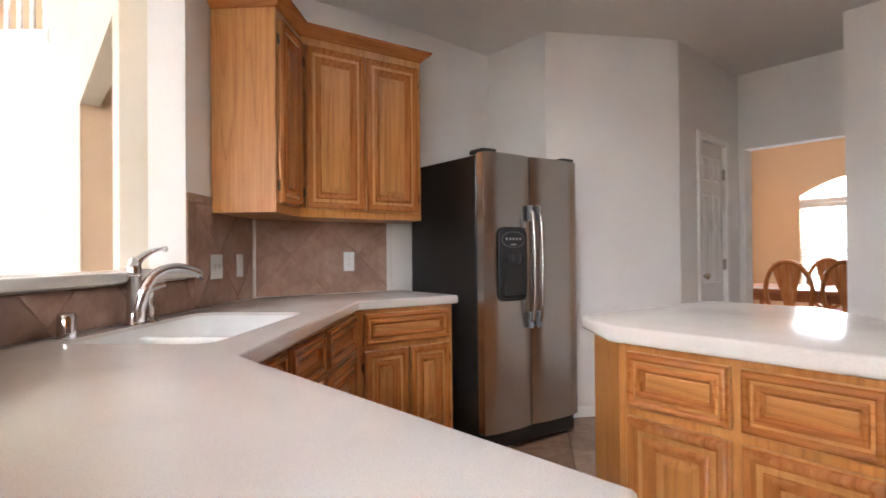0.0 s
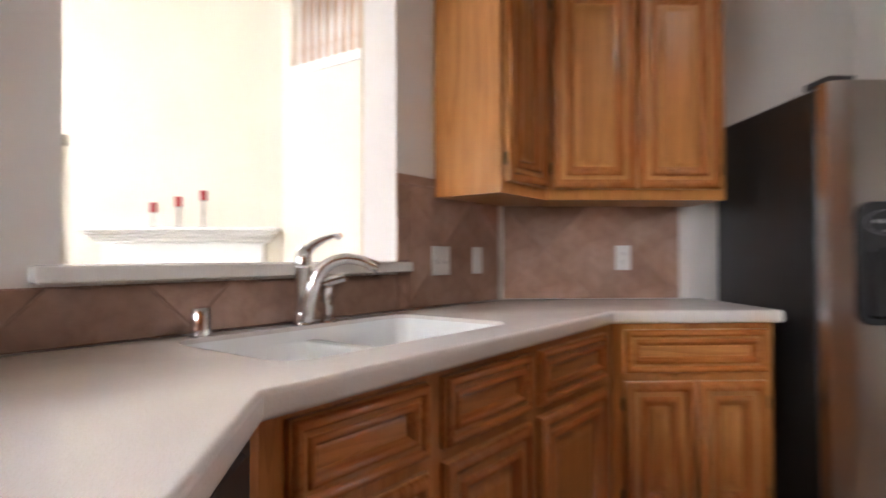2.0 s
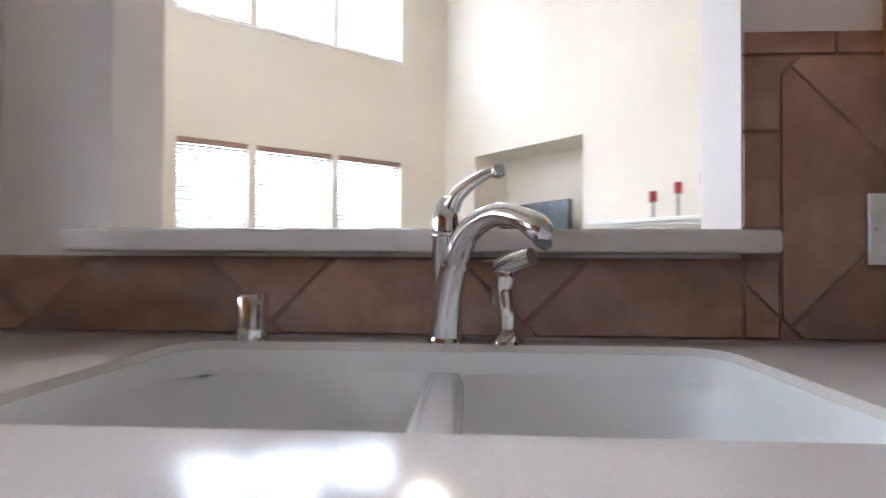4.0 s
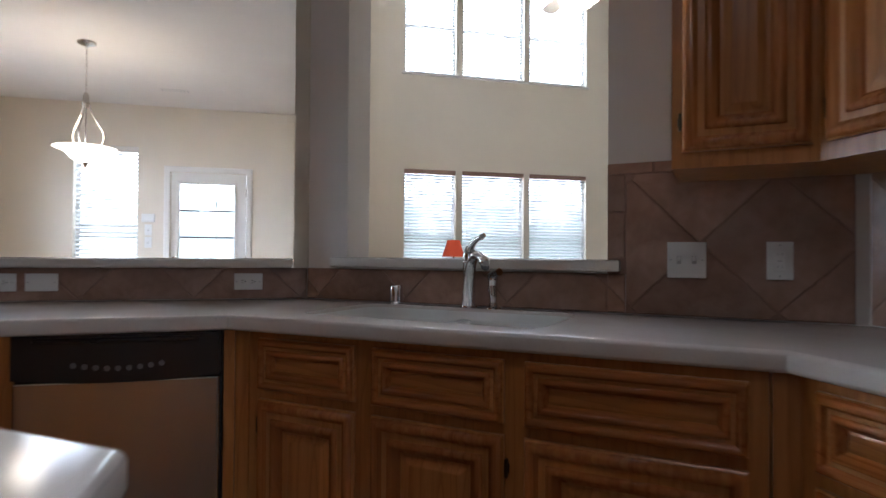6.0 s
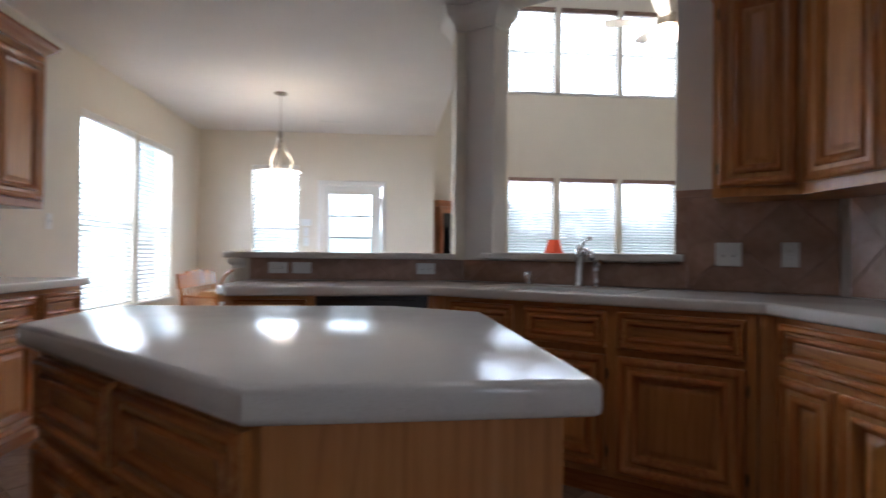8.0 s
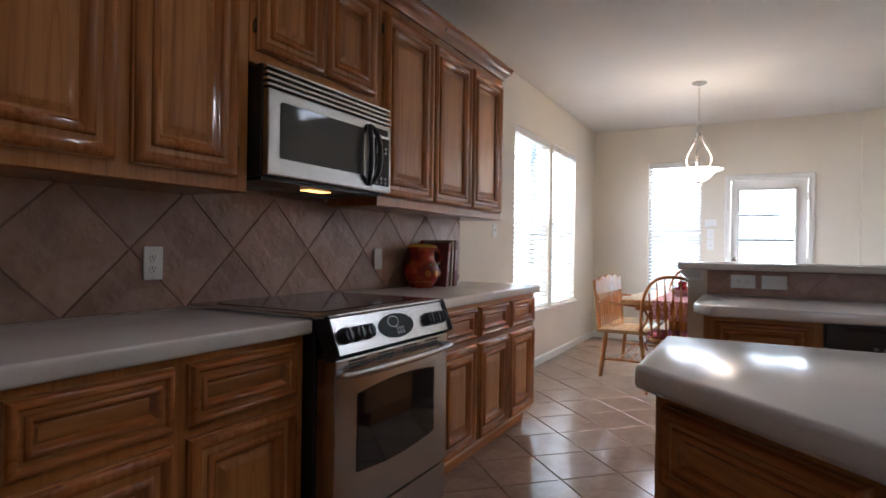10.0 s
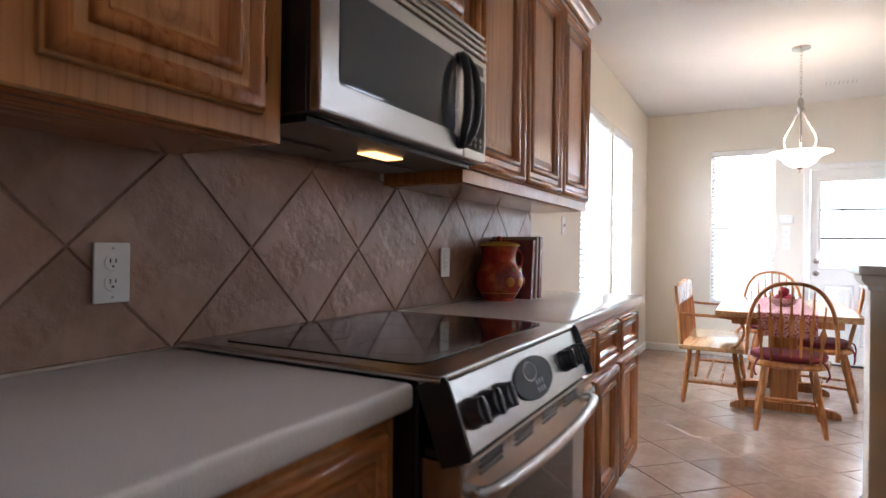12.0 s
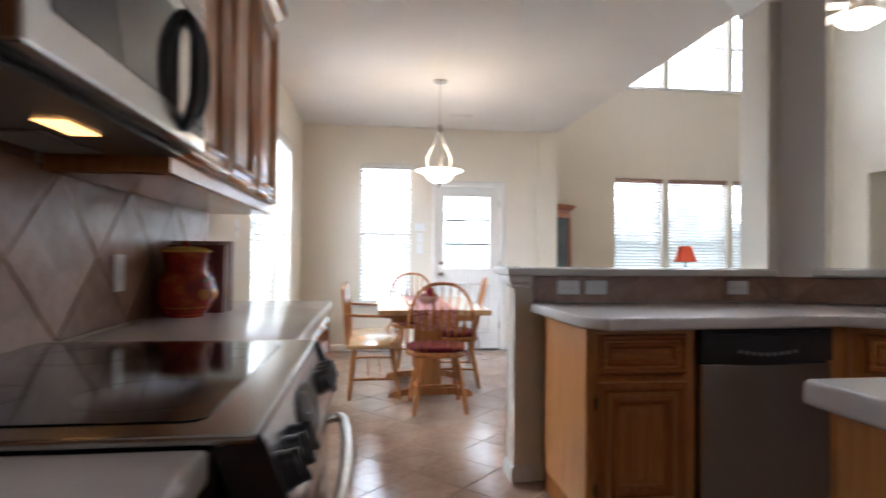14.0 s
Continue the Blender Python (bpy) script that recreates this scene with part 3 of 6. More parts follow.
# arched head of the dining window: a tan spandrel follows the arch, a rail closes it below
aw = ARCH[2] - ARCH[0]
bm = bmesh.new()
arc = [(ARCH[0] + aw * k / 16, 1.905 + 0.23 * math.sin(0.5 * math.pi * k / 16)) for k in range(17)]
front = [bm.verts.new((x, 0.002, z)) for x, z in arc]
top = [bm.verts.new((x, 0.002, ARCH[3] + 0.001)) for x, z in arc]
backv = [bm.verts.new((x, 0.148, z)) for x, z in arc]
backt = [bm.verts.new((x, 0.148, ARCH[3] + 0.001)) for x, z in arc]
for i in range(16):
    bm.faces.new((front[i], front[i + 1], top[i + 1], top[i]))
    bm.faces.new((backv[i + 1], backv[i], backt[i], backt[i + 1]))
    bm.faces.new((front[i + 1], front[i], backv[i], backv[i + 1]))
struct("wall_arch", bm, tan_paint, "tan arched head over the dining window", "arch", at=pose(5.4, -5.5, 0, 0, 0, 180))
struct("arch_rail", boxed(ARCH[0], 0.02, 1.803, ARCH[2], 0.12, 1.86, 0.004), trim_white, "white rail between blind and arched transom", "trim", at=pose(5.4, -5.5, 0, 0, 0, 180))


# ---------- doors ----------
def casing(at, x0, x1, z1, parent):
    prof = [(0.0, 0.0), (0.0, 0.012), (0.012, 0.018), (0.045, 0.018), (0.058, 0.012), (0.062, 0.0)]
    bm = bmesh.new()
    path = [(x0, 0.0), (x0, z1), (x1, z1), (x1, 0.0)]
    out = [(-1, 0), (-1, 1), (1, 1), (1, 0)]
    rings = []
    for (x, z), (ox, oz) in zip(path, out):
        rings.append([bm.verts.new((x + ox * o, -d, z + oz * o)) for o, d in prof])
    for a, b in zip(rings, rings[1:]):
        for i in range(len(prof) - 1):
            bm.faces.new((a[i], a[i + 1], b[i + 1], b[i]))
    bmesh.ops.recalc_face_normals(bm, faces=bm.faces)
    part("casing", bm, trim_white, parent, at=at)


def knob(parent, at, z, x):
    spin_bm = spin([(0.0, 0.0), (0.028, 0.0), (0.028, 0.006), (0.011, 0.012), (0.011, 0.03), (0.024, 0.04), (0.028, 0.052), (0.022, 0.064), (0.0, 0.068)], 16)
    part("door_knob", spin_bm, nickel, parent, "brushed nickel knob", True, at @ pose(x, -0.0, z, 90, 0, 0))


# garden door with a glazed upper half
gd = thing("door_1", "white garden door with a nine-light glazed upper half", "door", pose(-0.065, FAR, 0))
gd["kind"] = "structure"
gb = bmesh.new()
L, R_ = 1.688, 2.46
G0, G1, GZ0, GZ1 = 1.775, 2.335, 1.0, 1.875
for bx in ((L, 0.02, 0.008, G0, 0.065, 1.998), (G1, 0.02, 0.008, R_, 0.065, 1.998), (G0, 0.02, 0.008, G1, 0.065, GZ0), (G0, 0.02, GZ1, G1, 0.065, 1.998)):
    box(gb, *bx)
leaf = part("leaf", gb, trim_white, gd)
part("glazing_bead", rect_rings(G1 - G0 + 0.06, GZ1 - GZ0 + 0.06, [(0, 0), (0, 0.012), (0.01, 0.016), (0.022, 0.014), (0.032, 0.0)], False), trim_white, gd, at=pose(G0 - 0.03, 0.021, GZ0 - 0.03), smooth=False)
gp = part("pane", boxed(G0, 0.045, GZ0, G1, 0.049, GZ1), pane_glass, gd)
gp.visible_shadow = False
mb = bmesh.new()
for k in (1, 2):
    z = GZ0 + (GZ1 - GZ0) * k / 3
    box(mb, G0, 0.032, z - 0.01, G1, 0.044, z + 0.01)
# grey instead of white paints in how dark the level bars look backlit
part("muntin_level", mb, grey_plastic, gd, "level glazing bars, greyed for their backlit shade")
mb = bmesh.new()
for k in (1, 2):
    x = G0 + (G1 - G0) * k / 3
    box(mb, x - 0.004, 0.034, GZ0, x + 0.004, 0.043, GZ1)
part("muntin_upright", mb, trim_white, gd)
for px in (1.80, 2.10):
    part("panel_moulding", rect_rings(0.26, 0.62, [(0, 0), (0.008, 0.008), (0.02, 0.01), (0.032, 0.002), (0.05, 0.002), (0.07, 0.007)]), trim_white, gd, at=pose(px, 0.0195, 0.2))
casing(pose(0, 0, 0), 1.681, 2.467, 2.0, gd)
knob(gd, pose(0, 0.02, 0), 0.93, 1.735)
knob(gd, pose(0, 0.02, 0), 1.06, 1.735)
part("threshold", boxed(1.683, -0.03, 0.0, 2.465, 0.07, 0.014, 0.004), slot_dark, gd, "dark door threshold")
hb = bmesh.new()
for z in (0.25, 1.0, 1.75):
    box(hb, R_ - 0.004, 0.0, z, R_ + 0.014, 0.021, z + 0.09, 0.003)
part("hinge_leaves", hb, nickel, gd)

# pantry door, six panels
pd = thing("door_2", "white six-panel pantry door with a nickel knob", "door", PANTRY)
pd["kind"] = "structure"
part("leaf", boxed(0.382, 0.02, 0.01, 0.888, 0.058, 2.022), trim_white, pd)
for px in (0.455, 0.655):
    for z, hh in ((0.22, 0.50), (0.90, 0.72), (1.72, 0.20)):
        part("raised_panel", rect_rings(0.16, hh, [(0, 0), (0.008, 0.008), (0.02, 0.002), (0.034, 0.002), (0.05, 0.008)]), trim_white, pd, at=pose(px, 0.0195, z))
casing(pose(0, 0, 0), 0.376, 0.894, 2.03, pd)
knob(pd, pose(0, 0.02, 0), 0.96, 0.42)
hb = bmesh.new()
for z in (0.3, 1.0, 1.75):
    box(hb, 0.884, -0.005, z, 0.904, 0.021, z + 0.09, 0.003)
part("hinge_leaves", hb, nickel, pd)


def baseboard(points, flip=1):
    b = crown(points, 0.0, trim_white, None, "baseboard", [(0.0, 0.0), (0.013, 0.0), (0.013, 0.06), (0.009, 0.072), (0.004, 0.08), (0.0, 0.082)], flip)
    tagged(b, "white painted baseboard", "baseboard", kind="structure")


baseboard([(0.0, 3.53), (0.0, FAR), (1.55, FAR)])
baseboard([(2.468, FAR), (2.88, FAR), (2.88, FAR - 0.04), (3.117, FAR - 0.04)])
baseboard([(4.5, 0.15), (P1.x, P1.y), (P2.x, P2.y), (3.72, -1.07)])
baseboard([(2.95, 3.50), (1.545, 3.50), (1.545, 3.362), (1.64, 3.362)])
# moulded post cap under the bar ledge's end
post = thing("bar_post_trim", "white moulded trim under the bar ledge's end", "trim")
crown([(1.9, 3.501), (1.544, 3.501), (1.544, 3.361), (1.62, 3.361)], 0.985, trim_white, post, "cap_moulding", [(0.0, 0.0), (0.01, 0.004), (0.012, 0.02), (0.024, 0.03), (0.034, 0.045), (0.036, 0.062), (0.0, 0.062)], flip=1)

# railed opening of the upper landing
rail = thing("landing_railing", "white landing railing with turned balusters", "railing", pose(EAST, 3.84, 0, 0, 0, DIAG + 180))
r0, r1 = DLEN - 1.30, DLEN - 0.29
part("curb", boxed(r0 - 0.03, -0.015, 2.98, r1 + 0.03, 0.16, 3.085, 0.006), trim_white, rail)
part("handrail", boxed(r0, 0.05, 3.93, r1, 0.11, 3.99, 0.012, 2), trim_white, rail)
bal = mesh_of("baluster", spin([(0.0, 0.0), (0.022, 0.0), (0.022, 0.16), (0.014, 0.18), (0.02, 0.2), (0.024, 0.3), (0.016, 0.5), (0.012, 0.66), (0.018, 0.69), (0.018, 0.845), (0.0, 0.845)], 10), trim_white, True)
for k in range(9):
    shared("baluster", bal, rail, pose(r0 + 0.06 + k * 0.112, 0.08, 3.085))

# ---------- worktops ----------
main_outline = [(1.622, 3.352), (1.632, 2.70), (1.715, 2.584), (2.757, 2.666), (3.974, 1.704), (3.974, 1.056), (RW - 0.012, 1.056), (RW - 0.012, 2.015), (3.005, 3.352)]


def round_rect(s0, n0, s1, n1, r, k=6):
    pts = []
    for cs, cn, a0 in ((s1 - r, n0 + r, -90), (s1 - r, n1 - r, 0), (s0 + r, n1 - r, 90), (s0 + r, n0 + r, 180)):
        for i in range(k + 1):
            a = radians(a0 + 90 * i / k)
            pts.append((cs + r * math.cos(a), cn + r * math.sin(a)))
    return pts


hole = [tuple(on_sink(s, n, 0).xy) for s, n in round_rect(0.555, 3.965, 1.395, 4.42, 0.07)]
worktop = tagged(part("worktop", slab(main_outline, CT - 0.05, CT, 0.012, [hole]), counter, smooth=True),
                 "beige solid-surface worktop running along bar, sink and fridge side", "worktop")
island_outline = [(1.66, 1.545), (1.66, 1.075), (2.345, 0.395), (2.833, 0.415), (2.815, 1.355), (2.545, 1.55)]
tagged(part("island_worktop", slab(island_outline, CT - 0.055, CT, 0.014), counter, smooth=True), "beige solid-surface island top with clipped corners", "worktop")
RY0, RY1 = 1.245, 2.015        # range bay
tagged(part("side_worktop", slab([(0.016, -1.19), (0.62, -1.19), (0.62, RY0 - 0.004), (0.016, RY0 - 0.004)], CT - 0.05, CT, 0.012), counter, smooth=True),
       "beige solid-surface worktop beside the range", "worktop")
tagged(part("side_worktop", slab([(0.016, RY1 + 0.004), (0.62, RY1 + 0.004), (0.62, 3.48), (0.016, 3.48)], CT - 0.05, CT, 0.012), counter, smooth=True),
       "beige solid-surface worktop with pot and books on it", "worktop")
# bar and pass-through ledges
tagged(part("bar_ledge", slab([(1.495, 3.295), (2.952, 3.295), (2.952, 3.64), (1.495, 3.64)], 1.05, 1.09, 0.012), counter, smooth=True), "beige solid-surface bar ledge on the half wall", "ledge")
tagged(part("sink_ledge", slab([(0.305, -0.045), (1.515, -0.045), (1.515, -0.001), (O1 - 0.003, -0.001), (O1 - 0.003, 0.2), (O0 + 0.003, 0.2), (O0 + 0.003, -0.001), (0.305, -0.001)], 1.058, 1.098, 0.008),
            counter, smooth=True, at=SINK_AT), "beige solid-surface sill in the pass-through", "ledge")


# ---------- cabinets ----------
EDGE_MOULD = [(0.004, 0.0155), (0.006, 0.022), (0.013, 0.029), (0.024, 0.0295), (0.031, 0.0235), (0.035, 0.019), (0.040, 0.0155)]
MOULD = [(0.057, 0.0155), (0.059, 0.022), (0.066, 0.0265), (0.074, 0.0255), (0.079, 0.018), (0.085, 0.0145), (0.089, 0.009), (0.095, 0.003)]
DRAWER_EDGE = [(0.003, 0.0155), (0.005, 0.021), (0.010, 0.027), (0.018, 0.0275), (0.023, 0.022), (0.027, 0.0155)]
DRAWER_MOULD = [(0.036, 0.0155), (0.038, 0.0205), (0.043, 0.024), (0.049, 0.0225), (0.053, 0.015), (0.058, 0.009), (0.062, 0.003)]
made_fronts = {}


def fronts(w, h, drawer):
    key = (round(w, 3), round(h, 3), drawer)
    if key not in made_fronts:
        k = 0.038 if drawer else 0.060
        red, pale = (oak_red_h, oak_h) if drawer else (oak_red, oak)
        prof = [(0, 0), (0, 0.012), (0.004, 0.0155), (0.010, 0.016), (k, 0.016), (k, 0.002)]
        made_fronts[key] = (mesh_of("door_frame", rect_rings(w, h, prof), pale),
                            mesh_of("edge_moulding", rect_rings(w, h, DRAWER_EDGE if drawer else EDGE_MOULD, False), red, True, 60),
                            mesh_of("moulding", rect_rings(w, h, DRAWER_MOULD if drawer else MOULD, False), red, True, 60),
                            mesh_of("panel", rect_rings(w - 2 * k - 0.006, h - 2 * k - 0.006, [(0.0, 0.0025), (0.04, 0.0025), (0.06, 0.0085), (0.064, 0.009)] if min(w, h) > 0.25 else [(0.0, 0.003), (0.02, 0.003), (0.026, 0.005)]), pale))
    return made_fronts[key]


def front(cab, at, w, h, drawer):
    f, e_, m, p = fronts(w, h, drawer)
    ob = shared("drawer_front" if drawer else "door", f, cab, at)
    shared("edge_moulding", e_, ob, pose(0, 0, 0), "reddish glossy oak edge moulding")
    shared("moulding", m, ob, pose(0, 0, 0), "reddish glossy oak inner moulding")
    k = 0.041 if drawer else 0.063
    shared("panel", p, ob, pose(k, 0, k))
    return ob


hinge_me = mesh_of("hinge", box(boxed(-0.004, -0.012, 0, 0.004, 0.0, 0.05, 0.002), -0.007, -0.006, 0.012, 0.007, 0.0, 0.038, 0.001), brass_dark)


def add_front(cab, x, z, w, h, drawer=False, hinge=0, bars=False):
    ob = front(cab, pose(x, -0.001, z), w, h, drawer)
    if hinge:
        for hz in (0.06, h - 0.11):
            shared("hinge", hinge_me, ob, pose(-0.006 if hinge < 0 else w + 0.006, 0, hz), "dark brass hinge")
    return ob


def base_cabinet(label, at, w, layout, depth=0.57, height=0.863, left=True):
    """layout: (x, width, 'D' for drawer over door, 'd' tall door, hinge side)."""
    cab = thing("base_cabinet", label, "cabinet", at, "kitchen base cabinets")
    bm = box(bmesh.new(), 0, 0, 0.10, w, depth, height, 0.001)
    part("body", bm, oak, cab)
    part("toe_kick", boxed(0.002, 0.07, 0.0, w - 0.002, depth - 0.02, 0.099), oak_red_h, cab, "recessed oak toe kick")
    for x, dw, kind, hinge in layout:
        if kind == "D":
            add_front(cab, x, 0.675, dw, 0.165, True)
            add_front(cab, x, 0.13, dw, 0.515, False, hinge)
        elif kind == "W":
            add_front(cab, x, 0.675, dw, 0.165, True)
            half = (dw - 0.012) / 2
            add_front(cab, x, 0.13, half, 0.515, False, -1)
            add_front(cab, x + half + 0.012, 0.13, half, 0.515, False, 1)
        elif kind == "p":
            add_front(cab, x, 0.13, dw, 0.70, False, 0)
    return cab


def at_face(x, y, rz):
    return pose(x, y, 0, 0, 0, rz)


# bar run (faces the island)
base_cabinet("oak base cabinet with drawer at the bar's end", at_face(1.675, 2.715, 0), 0.465, [(0.045, 0.375, "D", -1)])
base_cabinet("narrow oak filler cabinet beside the dishwasher", at_face(2.742, 2.715, 0), 0.035, [])
# sink run at an angle
sx = Matrix.Translation(on_sink(0, 3.878, 0)) @ Matrix.Rotation(ANG, 4, "Z")
base_cabinet("oak sink cabinet with false drawer fronts", sx @ pose(0.435, 0, 0), 1.485, [(0.05, 0.37, "D", -1), (0.48, 0.405, "D", 1), (0.94, 0.505, "D", 1)], depth=0.05)
base_cabinet("oak base cabinet with two doors beside the fridge", at_face(4.01, 1.70, -90), 0.625, [(0.045, 0.55, "W", 0)])
filler = thing("corner_filler", "oak corner filler between base cabinets", "cabinet filler", group="corner fillers")
part("panel", slab([(2.779, 2.716), (2.822, 2.69), (3.0, 2.9), (2.779, 3.0)], 0.1, 0.863), oak, filler)
filler = thing("corner_filler", "oak corner filler between base cabinets", "cabinet filler", group="corner fillers")
part("panel", slab([(3.967, 1.735), (4.01, 1.703), (4.3, 1.703), (4.2, 1.95)], 0.1, 0.863), oak, filler)
# stove wall
base_cabinet("oak base cabinet with three drawers and doors", at_face(0.585, RY1 + 0.008, 90), 1.43,
             [(0.13, 0.38, "D", -1), (0.55, 0.40, "D", 1), (0.99, 0.40, "D", 1)])
base_cabinet("oak base cabinet with drawer beside the range", at_face(0.585, 0.36, 90), RY0 - 0.008 - 0.36, [(0.022, 0.376, "D", -1), (0.44, 0.395, "D", 1)])
base_cabinet("oak base cabinet with drawers along the wall", at_face(0.585, -1.19, 90), 1.546, [(0.04, 0.45, "D", -1), (0.55, 0.45, "D", 1), (1.06, 0.45, "D", 1)])

# island body
isl = thing("island_cabinet", "oak kitchen island with drawers and panelled sides", "island")
isl_poly = [(1.70, 1.508), (1.70, 1.095), (2.362, 0.438), (2.79, 0.455), (2.772, 1.335), (2.532, 1.51)]
part("body", slab(isl_poly, 0.1, 0.858), oak, isl)
part("toe_kick", slab([(1.77, 1.44), (1.77, 1.13), (2.39, 0.51), (2.72, 0.53), (2.7, 1.30), (2.5, 1.44)], 0.0, 0.099), oak_red_h, isl, "recessed oak toe kick")


def island_front(x, y, rz, at_x, w, z, h, drawer):
    front(isl, pose(x, y, 0, 0, 0, rz) @ pose(at_x, -0.001, z), w, h, drawer)


for ax in (0.04, 0.40):
    island_front(2.532, 1.511, 180, ax, 0.33, 0.66, 0.175, True)
    island_front(2.532, 1.511, 180, ax, 0.33, 0.13, 0.50, False)
e = Vector((2.362 - 1.70, 0.438 - 1.095))
rz_e = math.degrees(math.atan2(e.y, e.x))
for ax in (0.04, 0.49):
    island_front(1.70, 1.095, rz_e, ax, 0.42, 0.675, 0.165, True)
    island_front(1.70, 1.095, rz_e, ax, 0.42, 0.13, 0.515, False)


def upper_cabinet(label, at, w, z0, z1, doors, depth=0.30, group="kitchen wall cabinets", hinges=True):
    cab = thing("wall_cabinet", label, "cabinet", at, group)
    part("body", boxed(0, 0, z0, w, depth, z1, 0.001), oak, cab)
    # thin board in the redder oak paints the underside's shade
    part("bottom_board", boxed(0.018, 0.018, z0 - 0.003, w - 0.018, depth - 0.01, z0 - 0.0005), oak_red_h, cab, "underside board in redder oak, darkened for shade")
    for x, dw, hinge in doors:
        add_front(cab, x, z0 + 0.045, dw, z1 - z0 - 0.09, False, hinge if hinges else 0)
    return cab


# corner upper cabinet over the sink wall's end and the fridge-side wall
UZ0, UZ1 = 1.357, 2.32
FX = 4.27
uc = thing("corner_wall_cabinet", "oak corner wall cabinet with three doors and crown moulding", "cabinet")
pa, pb_ = on_sink(1.70, 4.512, 0), on_sink(1.70, 4.195, 0)
kx = (FX - (D * 1.70 + N * 4.195).x) / D.x
pc = on_sink(1.70 + kx, 4.195, 0)
UEND = 1.11
corner_poly = [(pa.x, pa.y), (pb_.x, pb_.y), (pc.x, pc.y), (FX, UEND), (RW - 0.003, UEND), (RW - 0.003, 2.02)]
part("body", slab(corner_poly, UZ0, UZ1 + 0.03), oak, uc)


def corner_front(at, w, hinge):
    ob = front(uc, at, w, UZ1 - UZ0 - 0.075, False)
    for hz in (0.06, UZ1 - UZ0 - 0.2):
        shared("hinge", hinge_me, ob, pose(-0.006 if hinge < 0 else w + 0.006, 0, hz), "dark brass hinge")


corner_front(Matrix.Translation((pb_.x, pb_.y, UZ0 + 0.045)) @ Matrix.Rotation(ANG, 4, "Z") @ pose(0.028, -0.001, 0), kx - 0.045, -1)
dw = (pc.y - UEND - 0.06) / 2
corner_front(pose(FX, pc.y - 0.03, UZ0 + 0.045, 0, 0, -90) @ pose(0, -0.001, 0), dw, -1)
corner_front(pose(FX, pc.y - 0.034 - dw, UZ0 + 0.045, 0, 0, -90) @ pose(0, -0.001, 0), dw, 1)
crown([(pa.x, pa.y), (pb_.x, pb_.y), (pc.x, pc.y), (FX, UEND), (RW - 0.003, UEND)], UZ1 + 0.012, oak_rail, uc, prof=LOW_CROWN, flip=1)

# stove wall uppers
UX = 0.312
WZ0 = 1.337
U0, U1 = RY1 + 0.01, 3.51
third = (U1 - U0 - 0.09) / 3
upper_cabinet("oak wall cabinet with three doors", pose(UX, U0, 0, 0, 0, 90), U1 - U0, WZ0 + 0.012, UZ1,
              [(0.03 + i * (third + 0.012), third, (-1, 1, 1)[i]) for i in range(3)])
upper_cabinet("short oak wall cabinet over the microwave", pose(UX, RY0, 0, 0, 0, 90), RY1 - RY0 + 0.006, 1.80, UZ1, [(0.025, 0.345, -1), (0.385, 0.345, 1)])
upper_cabinet("oak wall cabinet beside the microwave", pose(UX, 0.36, 0, 0, 0, 90), RY0 - 0.364, WZ0, UZ1, [(0.025, 0.38, -1), (0.45, 0.376, 1)])
upper_cabinet("oak wall cabinet along the wall", pose(UX, -0.62, 0, 0, 0, 90), 0.976, WZ0, UZ1, [(0.03, 0.44, -1), (0.505, 0.44, 1)])
cr = thing("cabinet_crown", "reddish oak crown moulding on the wall cabinets", "moulding")
crown([(0.02, -0.62), (UX, -0.62), (UX, U1), (0.02, U1)], UZ1 + 0.002, oak_rail, cr)


# ---------- range ----------
rg_ = thing("range", "stainless slide-in range with black glass cooktop", "range", pose(0.645, RY0 + 0.004, 0, 0, 0, 90))
RWD = RY1 - RY0 - 0.008
part("body", boxed(0.0, 0.02, 0.02, RWD, 0.62, 0.905, 0.003), black_side, rg_)
part("cooktop_rim", slab([(-0.012, -0.03), (RWD + 0.012, -0.03), (RWD + 0.012, 0.625), (-0.012, 0.625)], 0.915, 0.929, 0.006), steel, rg_, "brushed steel cooktop rim", True)
part("glass_top", slab(round_rect(0.045, 0.045, RWD - 0.045, 0.555, 0.03), 0.9292, 0.9315, 0.0008), black_gloss, rg_, "glossy black glass top")
burner = mat("burner_print", (0.06, 0.06, 0.062), 0.15)
for bx, by, br in ((0.2, 0.17, 0.105), (0.55, 0.17, 0.085), (0.2, 0.42, 0.08), (0.55, 0.42, 0.105)):
    bm = bmesh.new()
    ring = [[bm.verts.new((bx + r * math.cos(2 * math.pi * i / 40), by + r * math.sin(2 * math.pi * i / 40), 0.9317)) for i in range(40)] for r in (br, br - 0.003)]
    for i in range(40):
        bm.faces.new((ring[0][i], ring[0][(i + 1) % 40], ring[1][(i + 1) % 40], ring[1][i]))
    part("burner_ring", bm, burner, rg_)
# sloped control panel
bm = bmesh.new()
sec = [(-0.03, 0.915), (-0.075, 0.80), (-0.02, 0.80), (0.02, 0.915)]
ends = [[bm.verts.new((x, y, z)) for y, z in sec] for x in (0.0, RWD)]
for i in range(4):
    j = (i + 1) % 4
    bm.faces.new((ends[0][i], ends[0][j], ends[1][j], ends[1][i]))
bm.faces.new(ends[0][::-1])
bm.faces.new(ends[1])
bmesh.ops.recalc_face_normals(bm, faces=bm.faces)
panel = part("control_panel", bm, steel, rg_, "sloped stainless control panel")
side_cap = mesh_of("side_cap", slab([(-0.006, -0.05), (0.135, -0.05), (0.135, 0.008), (0.12, 0.012), (0.004, 0.012), (-0.006, 0.006)], -0.006, 0.001, 0.002), black_plastic)
TILT = math.degrees(math.atan2(0.115, 0.045))
